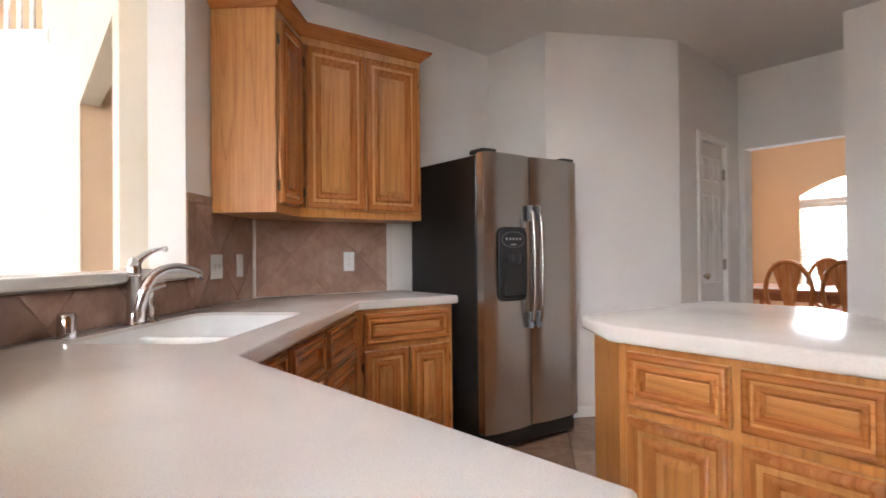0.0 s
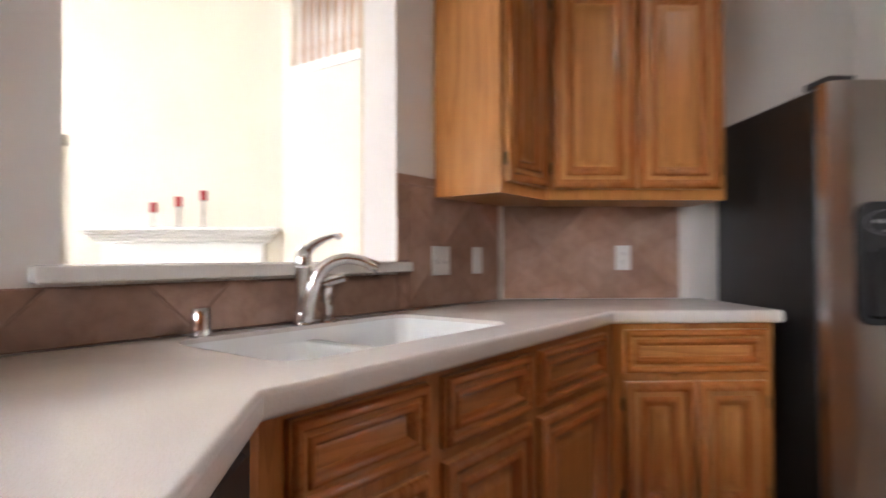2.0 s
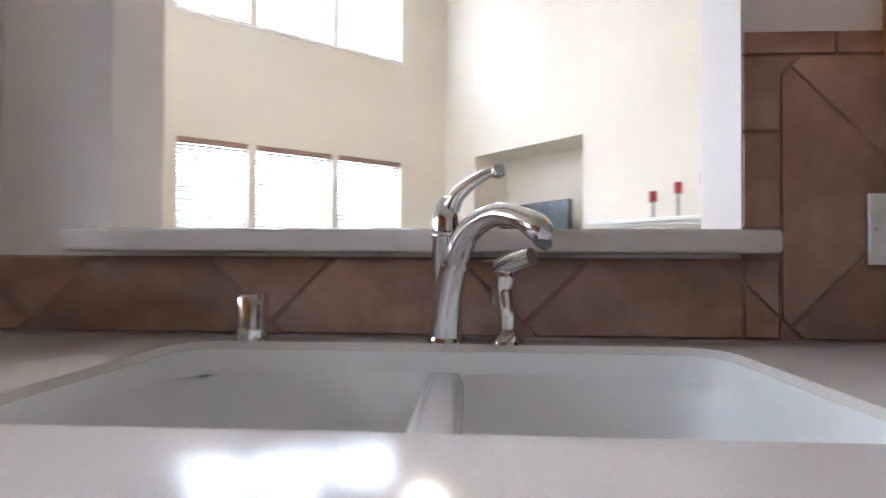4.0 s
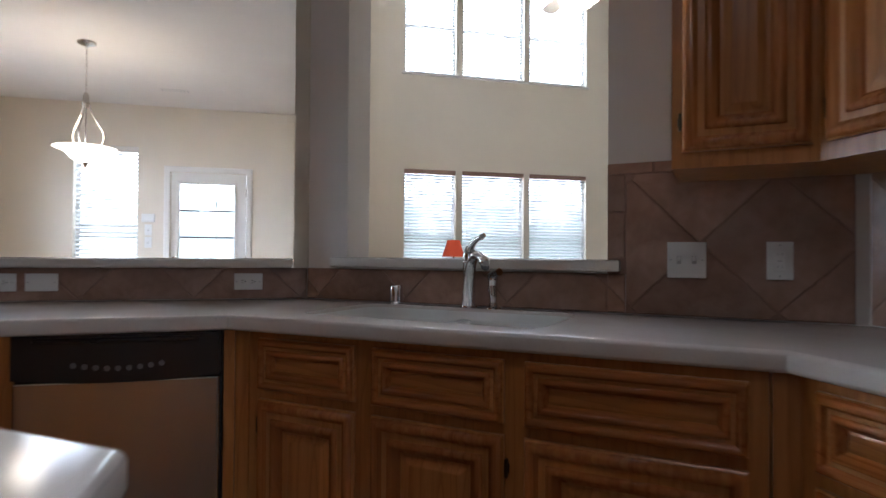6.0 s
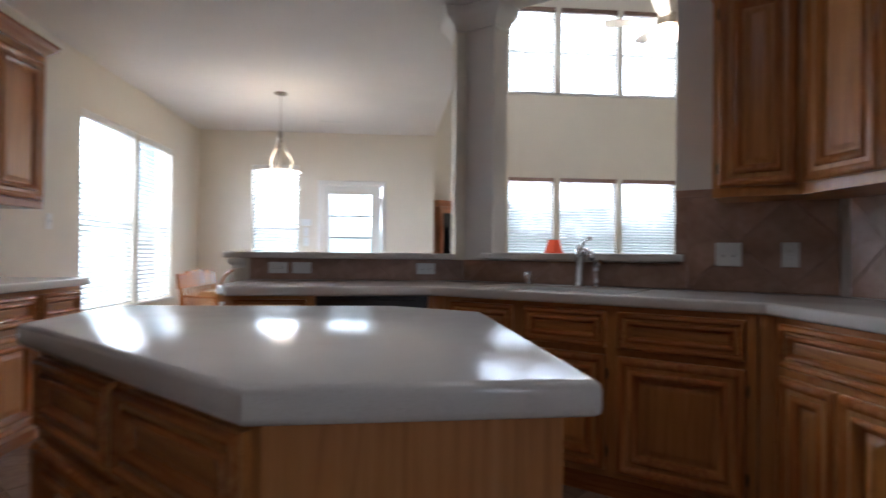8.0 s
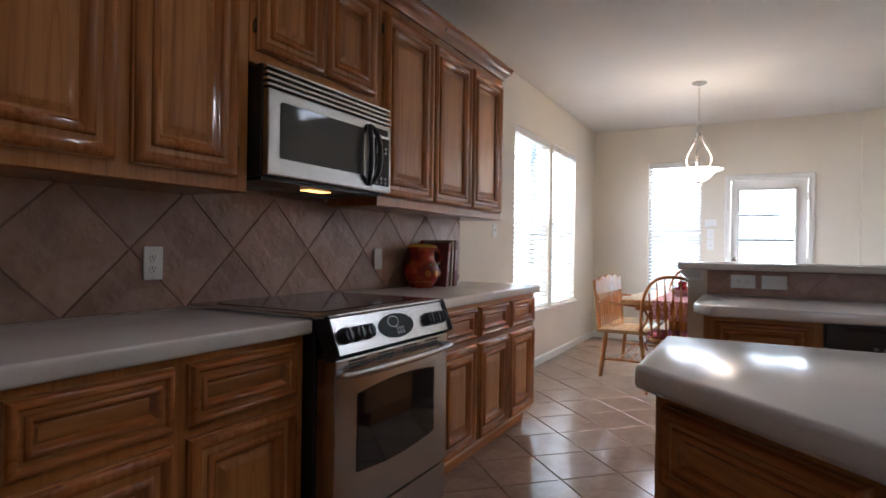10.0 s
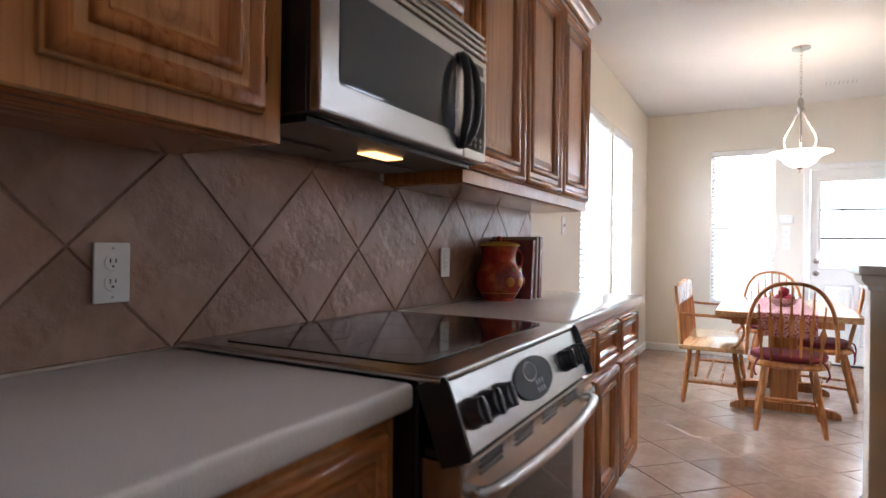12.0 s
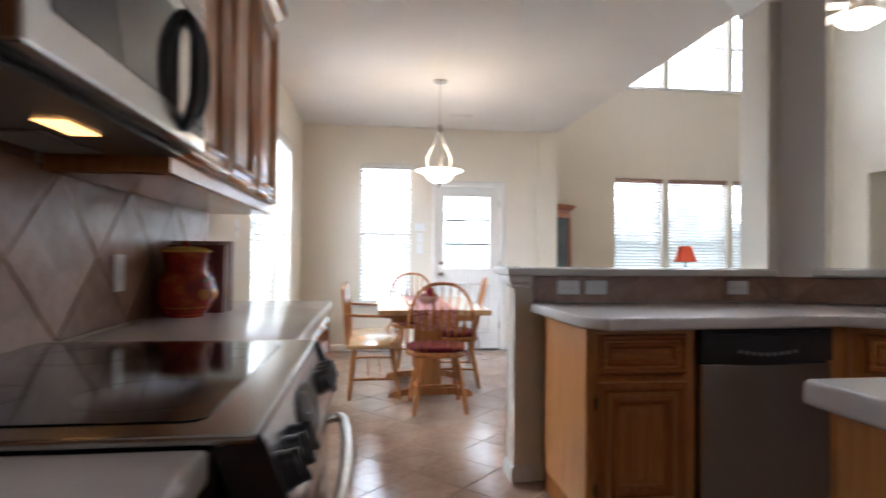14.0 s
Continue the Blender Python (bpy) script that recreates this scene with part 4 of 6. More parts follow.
PAN = pose(0, -0.075, 0.80) @ pose(0, 0, 0, TILT, 0, 0)      # x along, y up the slope, z out of it
CAP = Matrix(((0, 0, 1, 0), (1, 0, 0, 0), (0, 1, 0, 0), (0, 0, 0, 1)))      # outline (y, z) stood up across the panel's end
shared("side_cap", side_cap, rg_, PAN @ CAP, "black panel end")
shared("side_cap", side_cap, rg_, pose(RWD + 0.005, 0, 0) @ PAN @ CAP, "black panel end")
knob_me = mesh_of("control_knob", spin([(0.0, 0.0), (0.028, 0.0), (0.028, 0.006), (0.025, 0.01), (0.024, 0.022), (0.021, 0.026), (0.0, 0.026)], 20), black_plastic, True)
grip_me = mesh_of("knob_grip", boxed(-0.006, -0.024, 0.012, 0.006, 0.024, 0.032, 0.004, 2), black_plastic)
mark_me = mesh_of("knob_mark", boxed(-0.001, 0.012, 0.032, 0.001, 0.021, 0.0324), label_grey)
for kx_ in (0.06, 0.125, 0.185, RWD - 0.165, RWD - 0.11, RWD - 0.05):
    k = shared("control_knob", knob_me, rg_, PAN @ pose(kx_, 0.06, 0.0, 0, 0, random.uniform(-8, 8)), "round black control knob")
    shared("knob_grip", grip_me, k, pose(0, 0, 0))
    shared("knob_mark", mark_me, k, pose(0, 0, 0))
oval = [(RWD / 2 - 0.01 + 0.115 * math.cos(2 * math.pi * i / 36), 0.062 + 0.046 * math.sin(2 * math.pi * i / 36)) for i in range(36)]
disp = part("display", slab(oval, 0.0, 0.004, 0.0015), mat("matt_black_display", (0.012, 0.012, 0.013), 0.3, spec=0.12), rg_, "oval black clock display", at=PAN)
ring_pts = [(RWD / 2 - 0.03 + 0.034 * math.cos(2 * math.pi * i / 28), 0.078 + 0.02 * math.sin(2 * math.pi * i / 28), 0.0045) for i in range(29)]
part("display_ring", tube(ring_pts, 0.0012, 6), label_grey, disp)
for i in range(6):
    part("display_button", spin([(0.0, 0.004), (0.007, 0.004), (0.006, 0.0056), (0.0, 0.0058)], 12, None, (RWD / 2 - 0.01 + (i % 3) * 0.018 - 0.004, 0.05 - (i // 3) * 0.016, 0)), grey_plastic, disp)
# oven door
door = part("oven_door", boxed(0.006, -0.065, 0.235, RWD - 0.006, 0.018, 0.785, 0.006, 2), steel, rg_, "stainless oven door")
wb = bmesh.new()
w0, w1, z0_, z1_ = 0.12, RWD - 0.12, 0.39, 0.655
outl = []
for k in range(13):
    outl.append((w0 + (w1 - w0) * k / 12, z0_ - 0.018 * math.sin(math.pi * k / 12)))
for k in range(13):
    outl.append((w1 - (w1 - w0) * k / 12, z1_ + 0.018 * math.sin(math.pi * k / 12)))
vs = [wb.verts.new((x, -0.0665, z)) for x, z in outl]
wb.faces.new(vs)
part("door_window", wb, glass_dark, door, "dark oven window")
part("door_handle", tube(curve_pts([(0.03, -0.06, 0.735), (0.04, -0.1, 0.738), (0.2, -0.118, 0.738), (RWD / 2, -0.124, 0.738), (RWD - 0.2, -0.118, 0.738), (RWD - 0.04, -0.1, 0.738), (RWD - 0.03, -0.06, 0.735)], 8), 0.0125, 12), steel, door, "curved steel handle", True)
slot_me = mesh_of("vent_slot", boxed(0, -0.001, 0, 0.1, 0.001, 0.005), slot_dark)
for g in range(4):
    for r in range(3):
        x = 0.07 + g * 0.165
        shared("vent_slot", slot_me, door, pose(x, -0.0658, 0.748 + r * 0.011))
part("gap", boxed(0.01, -0.05, 0.786, RWD - 0.01, 0.01, 0.799), slot_dark, rg_)
part("storage_drawer", boxed(0.006, -0.06, 0.07, RWD - 0.006, 0.018, 0.225, 0.006, 2), steel, rg_, "stainless storage drawer")
part("kick_plate", boxed(0.01, 0.0, 0.0, RWD - 0.01, 0.02, 0.066), black_plastic, rg_)

# ---------- over-range microwave ----------
mw = thing("microwave", "stainless over-range microwave with oval handle", "microwave", pose(0.38, RY0 + 0.006, -0.014, 0, 0, 90))
MWW = RY1 - RY0 - 0.01
part("body", boxed(0.0, 0.012, 1.41, MWW, 0.365, 1.803, 0.003), black_side, mw)
DX = MWW * 0.80
mdoor = part("door", boxed(0.002, -0.018, 1.412, DX, 0.010, 1.715, 0.006, 2), steel, mw, "stainless microwave door")
part("door_window", slab(round_rect(0.06, 1.475, DX - 0.055, 1.675, 0.012), 0.0, 0.0012), mat("grey_screen_glass", (0.06, 0.062, 0.065), 0.035), mdoor, "dark mesh window", at=pose(0, -0.0185, 0, 90, 0, 0))
hp = [(DX - 0.018 + 0.034 * math.cos(2 * math.pi * i / 32), -0.022 - 0.032 * (1 - abs(math.sin(2 * math.pi * i / 32)) ** 3), 1.567 + 0.125 * math.sin(2 * math.pi * i / 32)) for i in range(33)]
part("door_handle", tube(hp, 0.012, 10), black_plastic, mdoor, "oval grey-black handle", True)
cpan = part("control_panel", boxed(DX + 0.003, -0.018, 1.412, MWW - 0.002, 0.010, 1.715, 0.006, 2), steel, mw, "stainless control panel")
part("keypad", boxed(DX + 0.022, -0.0195, 1.44, MWW - 0.018, -0.0185, 1.655, 0.0004), black_gloss, cpan, "black keypad")
part("display", boxed(DX + 0.03, -0.0195, 1.668, MWW - 0.03, -0.0185, 1.695), black_gloss, cpan)
for i in range(12):
    kx2, kz = DX + 0.04 + (i % 3) * 0.033, 1.455 + (i // 3) * 0.018 + (0.1 if i > 5 else 0)
    part("key", spin([(0.0, 0.0), (0.0075, 0.0), (0.007, 0.0012), (0.0, 0.0013)], 10), grey_plastic, cpan, at=pose(kx2, -0.0195, kz, 90, 0, 0))
for i in range(4):
    z = 1.722 + i * 0.021
    part("vent_louver", boxed(0.002, -0.018 + i * 0.002, z, MWW - 0.002, 0.012, z + 0.013, 0.003), steel, mw, "steel vent louver")
ub = bmesh.new()
box(ub, 0.02, 0.03, 1.398, MWW - 0.02, 0.33, 1.4095)
part("underside", ub, black_plastic, mw, "black underside with grease filters")
for fx in (0.06, MWW - 0.30):
    part("grease_filter", boxed(fx, 0.2, 1.3925, fx + 0.24, 0.33, 1.3975, 0.002), grey_plastic, mw)
part("work_light", boxed(0.36, 0.11, 1.3945, 0.49, 0.165, 1.3975), warm_bulb, mw, "lit warm work light")

# ---------- fridge ----------
fr = thing("fridge", "stainless side-by-side fridge with black sides and dispenser", "fridge", pose(3.812, 0.993, 0, 0, 0, -90))
FW, FH = 0.785, 1.732
part("cabinet_box", boxed(0.0, 0.07, 0.03, FW, 0.745, FH - 0.012, 0.004), black_side, fr, "black textured fridge sides")
FD = FW * 0.47


def fridge_door(x0, x1):
    bm = bmesh.new()
    n = 8
    rows = []
    for i in range(n + 1):
        u = i / n
        x = x0 + (x1 - x0) * u
        edge = min(1.0, min(u, 1 - u) * 9)
        y = -0.008 - 0.010 * math.sin(math.pi * u) + 0.014 * (1 - edge) ** 2
        rows.append((x, y))
    top, low = [], []
    loop = rows + [(x1, 0.062), (x0, 0.062)]
    top = [bm.verts.new((x, y, FH)) for x, y in loop]
    low = [bm.verts.new((x, y, 0.125)) for x, y in loop]
    for i in range(len(loop)):
        j = (i + 1) % len(loop)
        bm.faces.new((low[i], low[j], top[j], top[i]))
    bm.faces.new(top)
    bm.faces.new(low[::-1])
    bmesh.ops.recalc_face_normals(bm, faces=bm.faces)
    return bm


fd1 = part("door", fridge_door(0.002, FD - 0.003), steel, fr, "stainless freezer door", True)
fd2 = part("door", fridge_door(FD + 0.003, FW - 0.002), steel, fr, "stainless fridge door", True)
for d_, hx in ((fd1, FD - 0.032), (fd2, FD + 0.034)):
    part("handle", tube(curve_pts([(hx, -0.018, 1.40), (hx, -0.05, 1.385), (hx, -0.062, 1.25), (hx, -0.066, 1.07), (hx, -0.062, 0.9), (hx, -0.05, 0.765), (hx, -0.018, 0.75)], 7),
                        [0.013] * 43, 10), steel, d_, "bowed steel handle", True)
    for hz in (1.39, 0.755):
        part("handle_cap", spin([(0.0, -0.05), (0.017, -0.045), (0.019, 0.0), (0.017, 0.045), (0.0, 0.05)], 12, None, (hx, -0.028, hz)), grey_plastic, d_, "grey handle end cap", True)
# dispenser: housing, recess, controls
dsp = part("dispenser", slab(round_rect(0.085, 0.875, 0.31, 1.305, 0.05), -0.012, 0.0, 0.004), black_plastic, fd1, "black ice and water dispenser", True, at=pose(0, -0.018, 0, 90, 0, 0) @ pose(0, 0, 0.012))
part("recess", boxed(0.115, -0.0325, 0.905, 0.28, -0.0305, 1.13, 0.0006), slot_dark, fd1)
part("recess_cheek", boxed(0.115, -0.035, 0.905, 0.135, -0.032, 1.13, 0.0008), black_gloss, fd1)
part("spout", spin([(0.0, 0.0), (0.035, 0.0), (0.038, -0.03), (0.03, -0.05), (0.0, -0.05)], 14, None, (0.198, -0.038, 1.145)), black_plastic, fd1, smooth=True)
part("drip_tray", boxed(0.12, -0.05, 0.9, 0.275, -0.03, 0.908, 0.003), black_gloss, fd1)
ov = [(0.1975 + 0.09 * math.cos(2 * math.pi * i / 30), -0.0315, 1.232 + 0.045 * math.sin(2 * math.pi * i / 30)) for i in range(31)]
part("control_rim", tube(ov, 0.002, 6), grey_plastic, fd1)
for i in range(5):
    part("dispenser_button", spin([(0.0, 0.0), (0.008, 0.0), (0.007, 0.002), (0.0, 0.0022)], 12), label_grey, fd1, at=pose(0.145 + i * 0.0265, -0.0308, 1.236, 90, 0, 0))
part("brand_plate", boxed(0.175, -0.0314, 1.2, 0.22, -0.0306, 1.207), label_grey, fd1)
part("base_grille", boxed(0.01, 0.03, 0.02, FW - 0.01, 0.08, 0.115, 0.004), black_plastic, fr, "black base grille")
for hx in (0.03, FW - 0.09):
    part("hinge_cover", boxed(hx - 0.02, 0.01, FH - 0.004, hx + 0.08, 0.14, FH + 0.025, 0.01, 2), black_plastic, fr, "black hinge cover", True)
for hx in (0.05, FW - 0.05):
    part("foot", spin([(0.0, 0.0), (0.025, 0.0), (0.025, 0.02), (0.012, 0.03), (0.0, 0.03)], 12, None, (hx, 0.1, 0)), black_plastic, fr)

# ---------- dishwasher ----------
dw_ = thing("dishwasher", "stainless dishwasher with black control panel", "dishwasher", pose(2.145, 2.715, 0))
part("tub", boxed(0.0, 0.0, 0.1, 0.592, 0.55, 0.86), black_side, dw_)
part("door", boxed(0.006, -0.03, 0.13, 0.586, -0.001, 0.715, 0.006, 2), steel, dw_, "stainless door panel")
bm = bmesh.new()
loop = []
for k in range(17):
    x = 0.004 + 0.584 * k / 16
    loop.append((x, 0.725 - 0.016 * math.sin(math.pi * k / 16)))
vs0 = [bm.verts.new((x, -0.036, z)) for x, z in loop] + [bm.verts.new((0.588, -0.036, 0.858)), bm.verts.new((0.004, -0.036, 0.858))]
vs1 = [bm.verts.new((v.co.x, -0.001, v.co.z)) for v in vs0]
bm.faces.new(vs0)
for i in range(len(vs0)):
    j = (i + 1) % len(vs0)
    bm.faces.new((vs0[j], vs0[i], vs1[i], vs1[j]))
bmesh.ops.recalc_face_normals(bm, faces=bm.faces)
dcp = part("control_panel", bm, black_plastic, dw_, "glossy black control panel")
for i in range(9):
    part("panel_button", spin([(0.0, 0.0), (0.009, 0.0), (0.008, 0.002), (0.0, 0.002)], 10), grey_plastic, dcp, at=pose(0.17 + i * 0.031, -0.036, 0.765 - 0.012 * math.sin(math.pi * i / 8), 90, 0, 0))
part("handle_lip", boxed(0.06, -0.05, 0.835, 0.53, -0.034, 0.85, 0.005), black_plastic, dcp)
part("kick_plate", boxed(0.0, 0.05, 0.0, 0.592, 0.07, 0.098), black_plastic, dw_)

# ---------- sink, tap and fittings ----------
sk = thing("sink", "white double-bowl undermount sink", "sink", SINK_AT @ pose(0, -SINK_N, 0))


def bowl(s0, n0, s1, n1, depth):
    bm = bmesh.new()
    levels = [(0.0, CT - 0.045, 0.05), (0.004, CT - 0.07, 0.055), (0.012, CT - depth + 0.05, 0.06), (0.03, CT - depth + 0.015, 0.07), (0.07, CT - depth, 0.07)]
    rings = [[bm.verts.new((x, y, z)) for x, y in round_rect(s0 + k, n0 + k, s1 - k, n1 - k, r)] for k, z, r in levels]
    for a, b in zip(rings, rings[1:]):
        for i in range(len(a)):
            j = (i + 1) % len(a)
            bm.faces.new((a[j], a[i], b[i], b[j]))
    bm.faces.new(rings[-1])
    return bm


part("bowl", bowl(0.559, 3.969, 0.957, 4.416, 0.19), sink_white, sk, "white enamel bowl", True)
part("bowl", bowl(0.993, 3.969, 1.391, 4.416, 0.19), sink_white, sk, "white enamel bowl", True)
part("divider", slab([(0.945, 3.968), (1.005, 3.968), (1.005, 4.417), (0.945, 4.417)], CT - 0.12, CT - 0.040, 0.02), sink_white, sk, "rounded white divider", True)
rim = bmesh.new()
rr_ = [[rim.verts.new((x, y, z)) for x, y in round_rect(0.552 + k, 3.962 + k, 1.398 - k, 4.423 - k, 0.07)] for k, z in ((0.0, CT - 0.012), (0.0045, CT - 0.0125), (0.0055, CT - 0.03), (0.0075, CT - 0.052))]
for va, vb_ in zip(rr_, rr_[1:]):
    for i in range(len(va)):
        j = (i + 1) % len(va)
        rim.faces.new((va[j], va[i], vb_[i], vb_[j]))
part("rim", rim, sink_white, sk, "", True)
for s in (0.758, 1.192):
    part("drain", spin([(0.0, 0.0), (0.02, 0.0), (0.042, 0.004), (0.044, 0.001)], 18, None, (s, 4.2, CT - 0.189)), chrome, sk, "chrome drain")

FAUCET = SINK_AT @ pose(0.975, -0.075, CT)
fa = thing("faucet", "chrome single-lever kitchen faucet behind the sink", "faucet", FAUCET)
part("body", spin([(0.0, 0.0), (0.031, 0.0), (0.031, 0.008), (0.027, 0.014), (0.0245, 0.05), (0.024, 0.165), (0.026, 0.168), (0.026, 0.172), (0.024, 0.175), (0.0, 0.176)], 24), chrome, fa, "", True)
part("spout", tube(curve_pts([(0.0, -0.012, 0.012), (0.003, -0.016, 0.06), (0.013, -0.03, 0.12), (0.034, -0.055, 0.172), (0.07, -0.098, 0.196), (0.106, -0.14, 0.19), (0.136, -0.176, 0.168)], 8),
                   [0.0245 - 0.00022 * i for i in range(40)] + [0.0158, 0.016, 0.0165, 0.017, 0.0178, 0.0184, 0.018, 0.0165, 0.013], 16), chrome, fa, "arched chrome spout", True)
part("aerator", spin([(0.0, 0.0), (0.014, 0.0), (0.015, 0.006), (0.0, 0.007)], 16), grey_plastic, fa, "", True, at=pose(0.13, -0.169, 0.156, 35, 38, 0))
part("lever_base", spin([(0.0, 0.176), (0.0245, 0.177), (0.025, 0.195), (0.021, 0.215), (0.013, 0.232), (0.0, 0.238)], 20), chrome, fa, "", True)
part("lever", tube(curve_pts([(0.0, 0.0, 0.19), (0.012, -0.012, 0.226), (0.035, -0.03, 0.248), (0.062, -0.05, 0.262), (0.085, -0.067, 0.268)], 7), [0.017 - 0.00042 * i for i in range(28)] + [0.009], 12), chrome, fa, "chrome lever", True)
part("lever_tip", spin([(0.0, 0.0), (0.009, 0.001), (0.011, 0.008), (0.009, 0.016), (0.0, 0.017)], 12), chrome, fa, "", True, at=pose(0.077, -0.061, 0.260, 60, 30, 0))

sd = thing("side_spray", "chrome side spray beside the faucet", "sprayer", SINK_AT @ pose(1.072, -0.075, CT))
part("base", spin([(0.0, 0.0), (0.029, 0.0), (0.028, 0.005), (0.018, 0.012), (0.014, 0.022), (0.0, 0.022)], 20), chrome, sd, "", True)
part("wand", tube(curve_pts([(0, 0, 0.02), (0.0, 0.0, 0.05), (-0.004, 0.004, 0.085), (-0.002, 0.002, 0.115)], 6), [0.012 + 0.0004 * i for i in range(18)] + [0.017], 12), chrome, sd, "", True)
part("head", tube([(-0.012, 0.008, 0.118), (0.012, -0.012, 0.13), (0.036, -0.034, 0.138)], [0.016, 0.0165, 0.014], 14), chrome, sd, "", True)
part("trigger", tube(curve_pts([(-0.016, 0.006, 0.112), (-0.021, 0.008, 0.085), (-0.02, 0.008, 0.062)], 5), 0.004, 8), chrome, sd, "", True)
ag = thing("air_gap", "chrome cylindrical air gap cap by the sink", "air gap", SINK_AT @ pose(0.655, -0.07, CT))
bm = spin([(0.0, 0.0), (0.0275, 0.0), (0.0275, 0.003), (0.0255, 0.004), (0.0255, 0.068), (0.022, 0.074), (0.0, 0.076)], 22)
for v in bm.verts:
    if v.co.z > 0.06:
        v.co.z += 0.1 * v.co.x
part("cap", bm, chrome, ag, "", True)


# ---------- outlets and switches ----------
screw_me = mesh_of("screw", spin([(0.0, 0.0), (0.003, 0.0), (0.003, 0.0008), (0.0, 0.0008)], 8), label_grey)


def plate(label, at, w, h, kind, count, category="outlet"):
    """A cover plate in the local xz plane facing -y, centred on at."""
    p = thing("wall_outlet" if category == "outlet" else "wall_switch", label, category, at, "cover plates")
    part("cover_plate", boxed(-w / 2, -0.006, -h / 2, w / 2, 0.0, h / 2, 0.0025, 2), plastic_white, p)
    for i in range(count):
        x = (i - (count - 1) / 2) * 0.046
        if kind == "duplex":
            for z in (-0.02, 0.02):
                part("receptacle", spin([(0.0, 0.0), (0.0165, 0.0), (0.016, 0.0016), (0.0, 0.0018)], 18), plastic_white, p, at=pose(x, -0.006, z, 90, 0, 0))
                sb = bmesh.new()
                box(sb, x - 0.0065, -0.0084, z - 0.001, x - 0.0045, -0.0076, z + 0.008)
                box(sb, x + 0.0045, -0.0084, z + 0.0, x + 0.0065, -0.0076, z + 0.008)
                box(sb, x - 0.002, -0.0084, z - 0.009, x + 0.002, -0.0076, z - 0.005)
                part("slots", sb, slot_dark, p)
        elif kind == "duplex_flat":
            for dx_ in (-0.02, 0.02):
                part("receptacle", spin([(0.0, 0.0), (0.0165, 0.0), (0.016, 0.0016), (0.0, 0.0018)], 18), plastic_white, p, at=pose(dx_, -0.006, 0, 90, 0, 0))
                sb = bmesh.new()
                box(sb, dx_ - 0.008, -0.0084, 0.0045, dx_ + 0.0, -0.0076, 0.0065)
                box(sb, dx_ - 0.008, -0.0084, -0.0065, dx_ + 0.0, -0.0076, -0.0045)
                box(sb, dx_ + 0.005, -0.0084, -0.002, dx_ + 0.009, -0.0076, 0.002)
                part("slots", sb, slot_dark, p)
        elif kind == "toggle":
            part("toggle", boxed(x - 0.005, -0.018, -0.003, x + 0.005, -0.006, 0.012, 0.002), plastic_white, p)
            part("toggle_slot", boxed(x - 0.0065, -0.0068, -0.013, x + 0.0065, -0.0062, 0.013), label_grey, p)
        elif kind == "gfci":
            part("receptacle", boxed(x - 0.0165, -0.0085, -0.034, x + 0.0165, -0.006, 0.034, 0.001), plastic_white, p)
            sb = bmesh.new()
            for z in (-0.022, 0.016):
                box(sb, x - 0.0065, -0.0092, z, x - 0.0045, -0.0084, z + 0.008)
                box(sb, x + 0.0045, -0.0092, z, x + 0.0065, -0.0084, z + 0.008)
            box(sb, x - 0.006, -0.0094, -0.003, x + 0.006, -0.0084, 0.001)
            part("slots", sb, label_grey, p)
    for z in ((-0.048, 0.048) if h > w else (0,)):
        for x in ((0,) if h > w else (-0.048, 0.048)):
            shared("screw", screw_me, p, pose(x, -0.0062, z, 90, 0, 0))
    return p


TF = -0.013      # plates sit on the tile face
plate("white double toggle switch plate on brown tile", SINK_AT @ pose(1.725, TF, 1.10), 0.118, 0.118, "toggle", 2, "switch")
plate("white outlet plate on brown tile", SINK_AT @ pose(1.99, TF, 1.10), 0.072, 0.118, "gfci", 1)
plate("white outlet plate on brown tile by the fridge", pose(RW + TF, 1.445, 1.11, 0, 0, -90), 0.072, 0.118, "duplex", 1)
plate("white sideways outlet on the bar backsplash", pose(1.824, 3.362 + TF, 0.99), 0.118, 0.072, "duplex_flat", 1)
plate("white blank jack plate on the bar backsplash", pose(1.972, 3.362 + TF, 0.99), 0.118, 0.072, "none", 1)
plate("white sideways outlet on the bar backsplash", pose(2.765, 3.362 + TF, 0.99), 0.118, 0.072, "duplex_flat", 1)
plate("white outlet plate on brown tile beside the range", pose(-TF, 1.092, 1.083, 0, 0, 90), 0.072, 0.118, "duplex", 1)
plate("white outlet plate on brown tile behind the pot", pose(-TF, 2.46, 1.083, 0, 0, 90), 0.072, 0.118, "gfci", 1)
plate("white switch plate on the breakfast room wall", pose(0.001, 4.12, 1.30, 0, 0, 90), 0.072, 0.118, "toggle", 1, "switch")
plate("white switch plate beside the garden door", pose(1.405, FAR - 0.001, 1.364), 0.072, 0.118, "toggle", 1, "switch")
plate("white switch plate beside the garden door", pose(1.405, FAR - 0.001, 1.232), 0.072, 0.118, "toggle", 1, "switch")
plate("white triple switch plate on the angled wall", pose(EAST, 3.84, 0, 0, 0, DIAG + 180) @ pose(DLEN - 0.22, -0.001, 1.345), 0.162, 0.115, "toggle", 3, "switch")
al = thing("alarm_keypad", "white alarm keypad above the switches", "keypad", pose(1.405, FAR - 0.001, 1.492))
part("case", boxed(-0.065, -0.028, -0.045, 0.065, 0.0, 0.045, 0.008, 2), plastic_white, al)
part("flap", boxed(-0.055, -0.031, -0.035, 0.055, -0.0275, 0.012, 0.002), plastic_white, al)

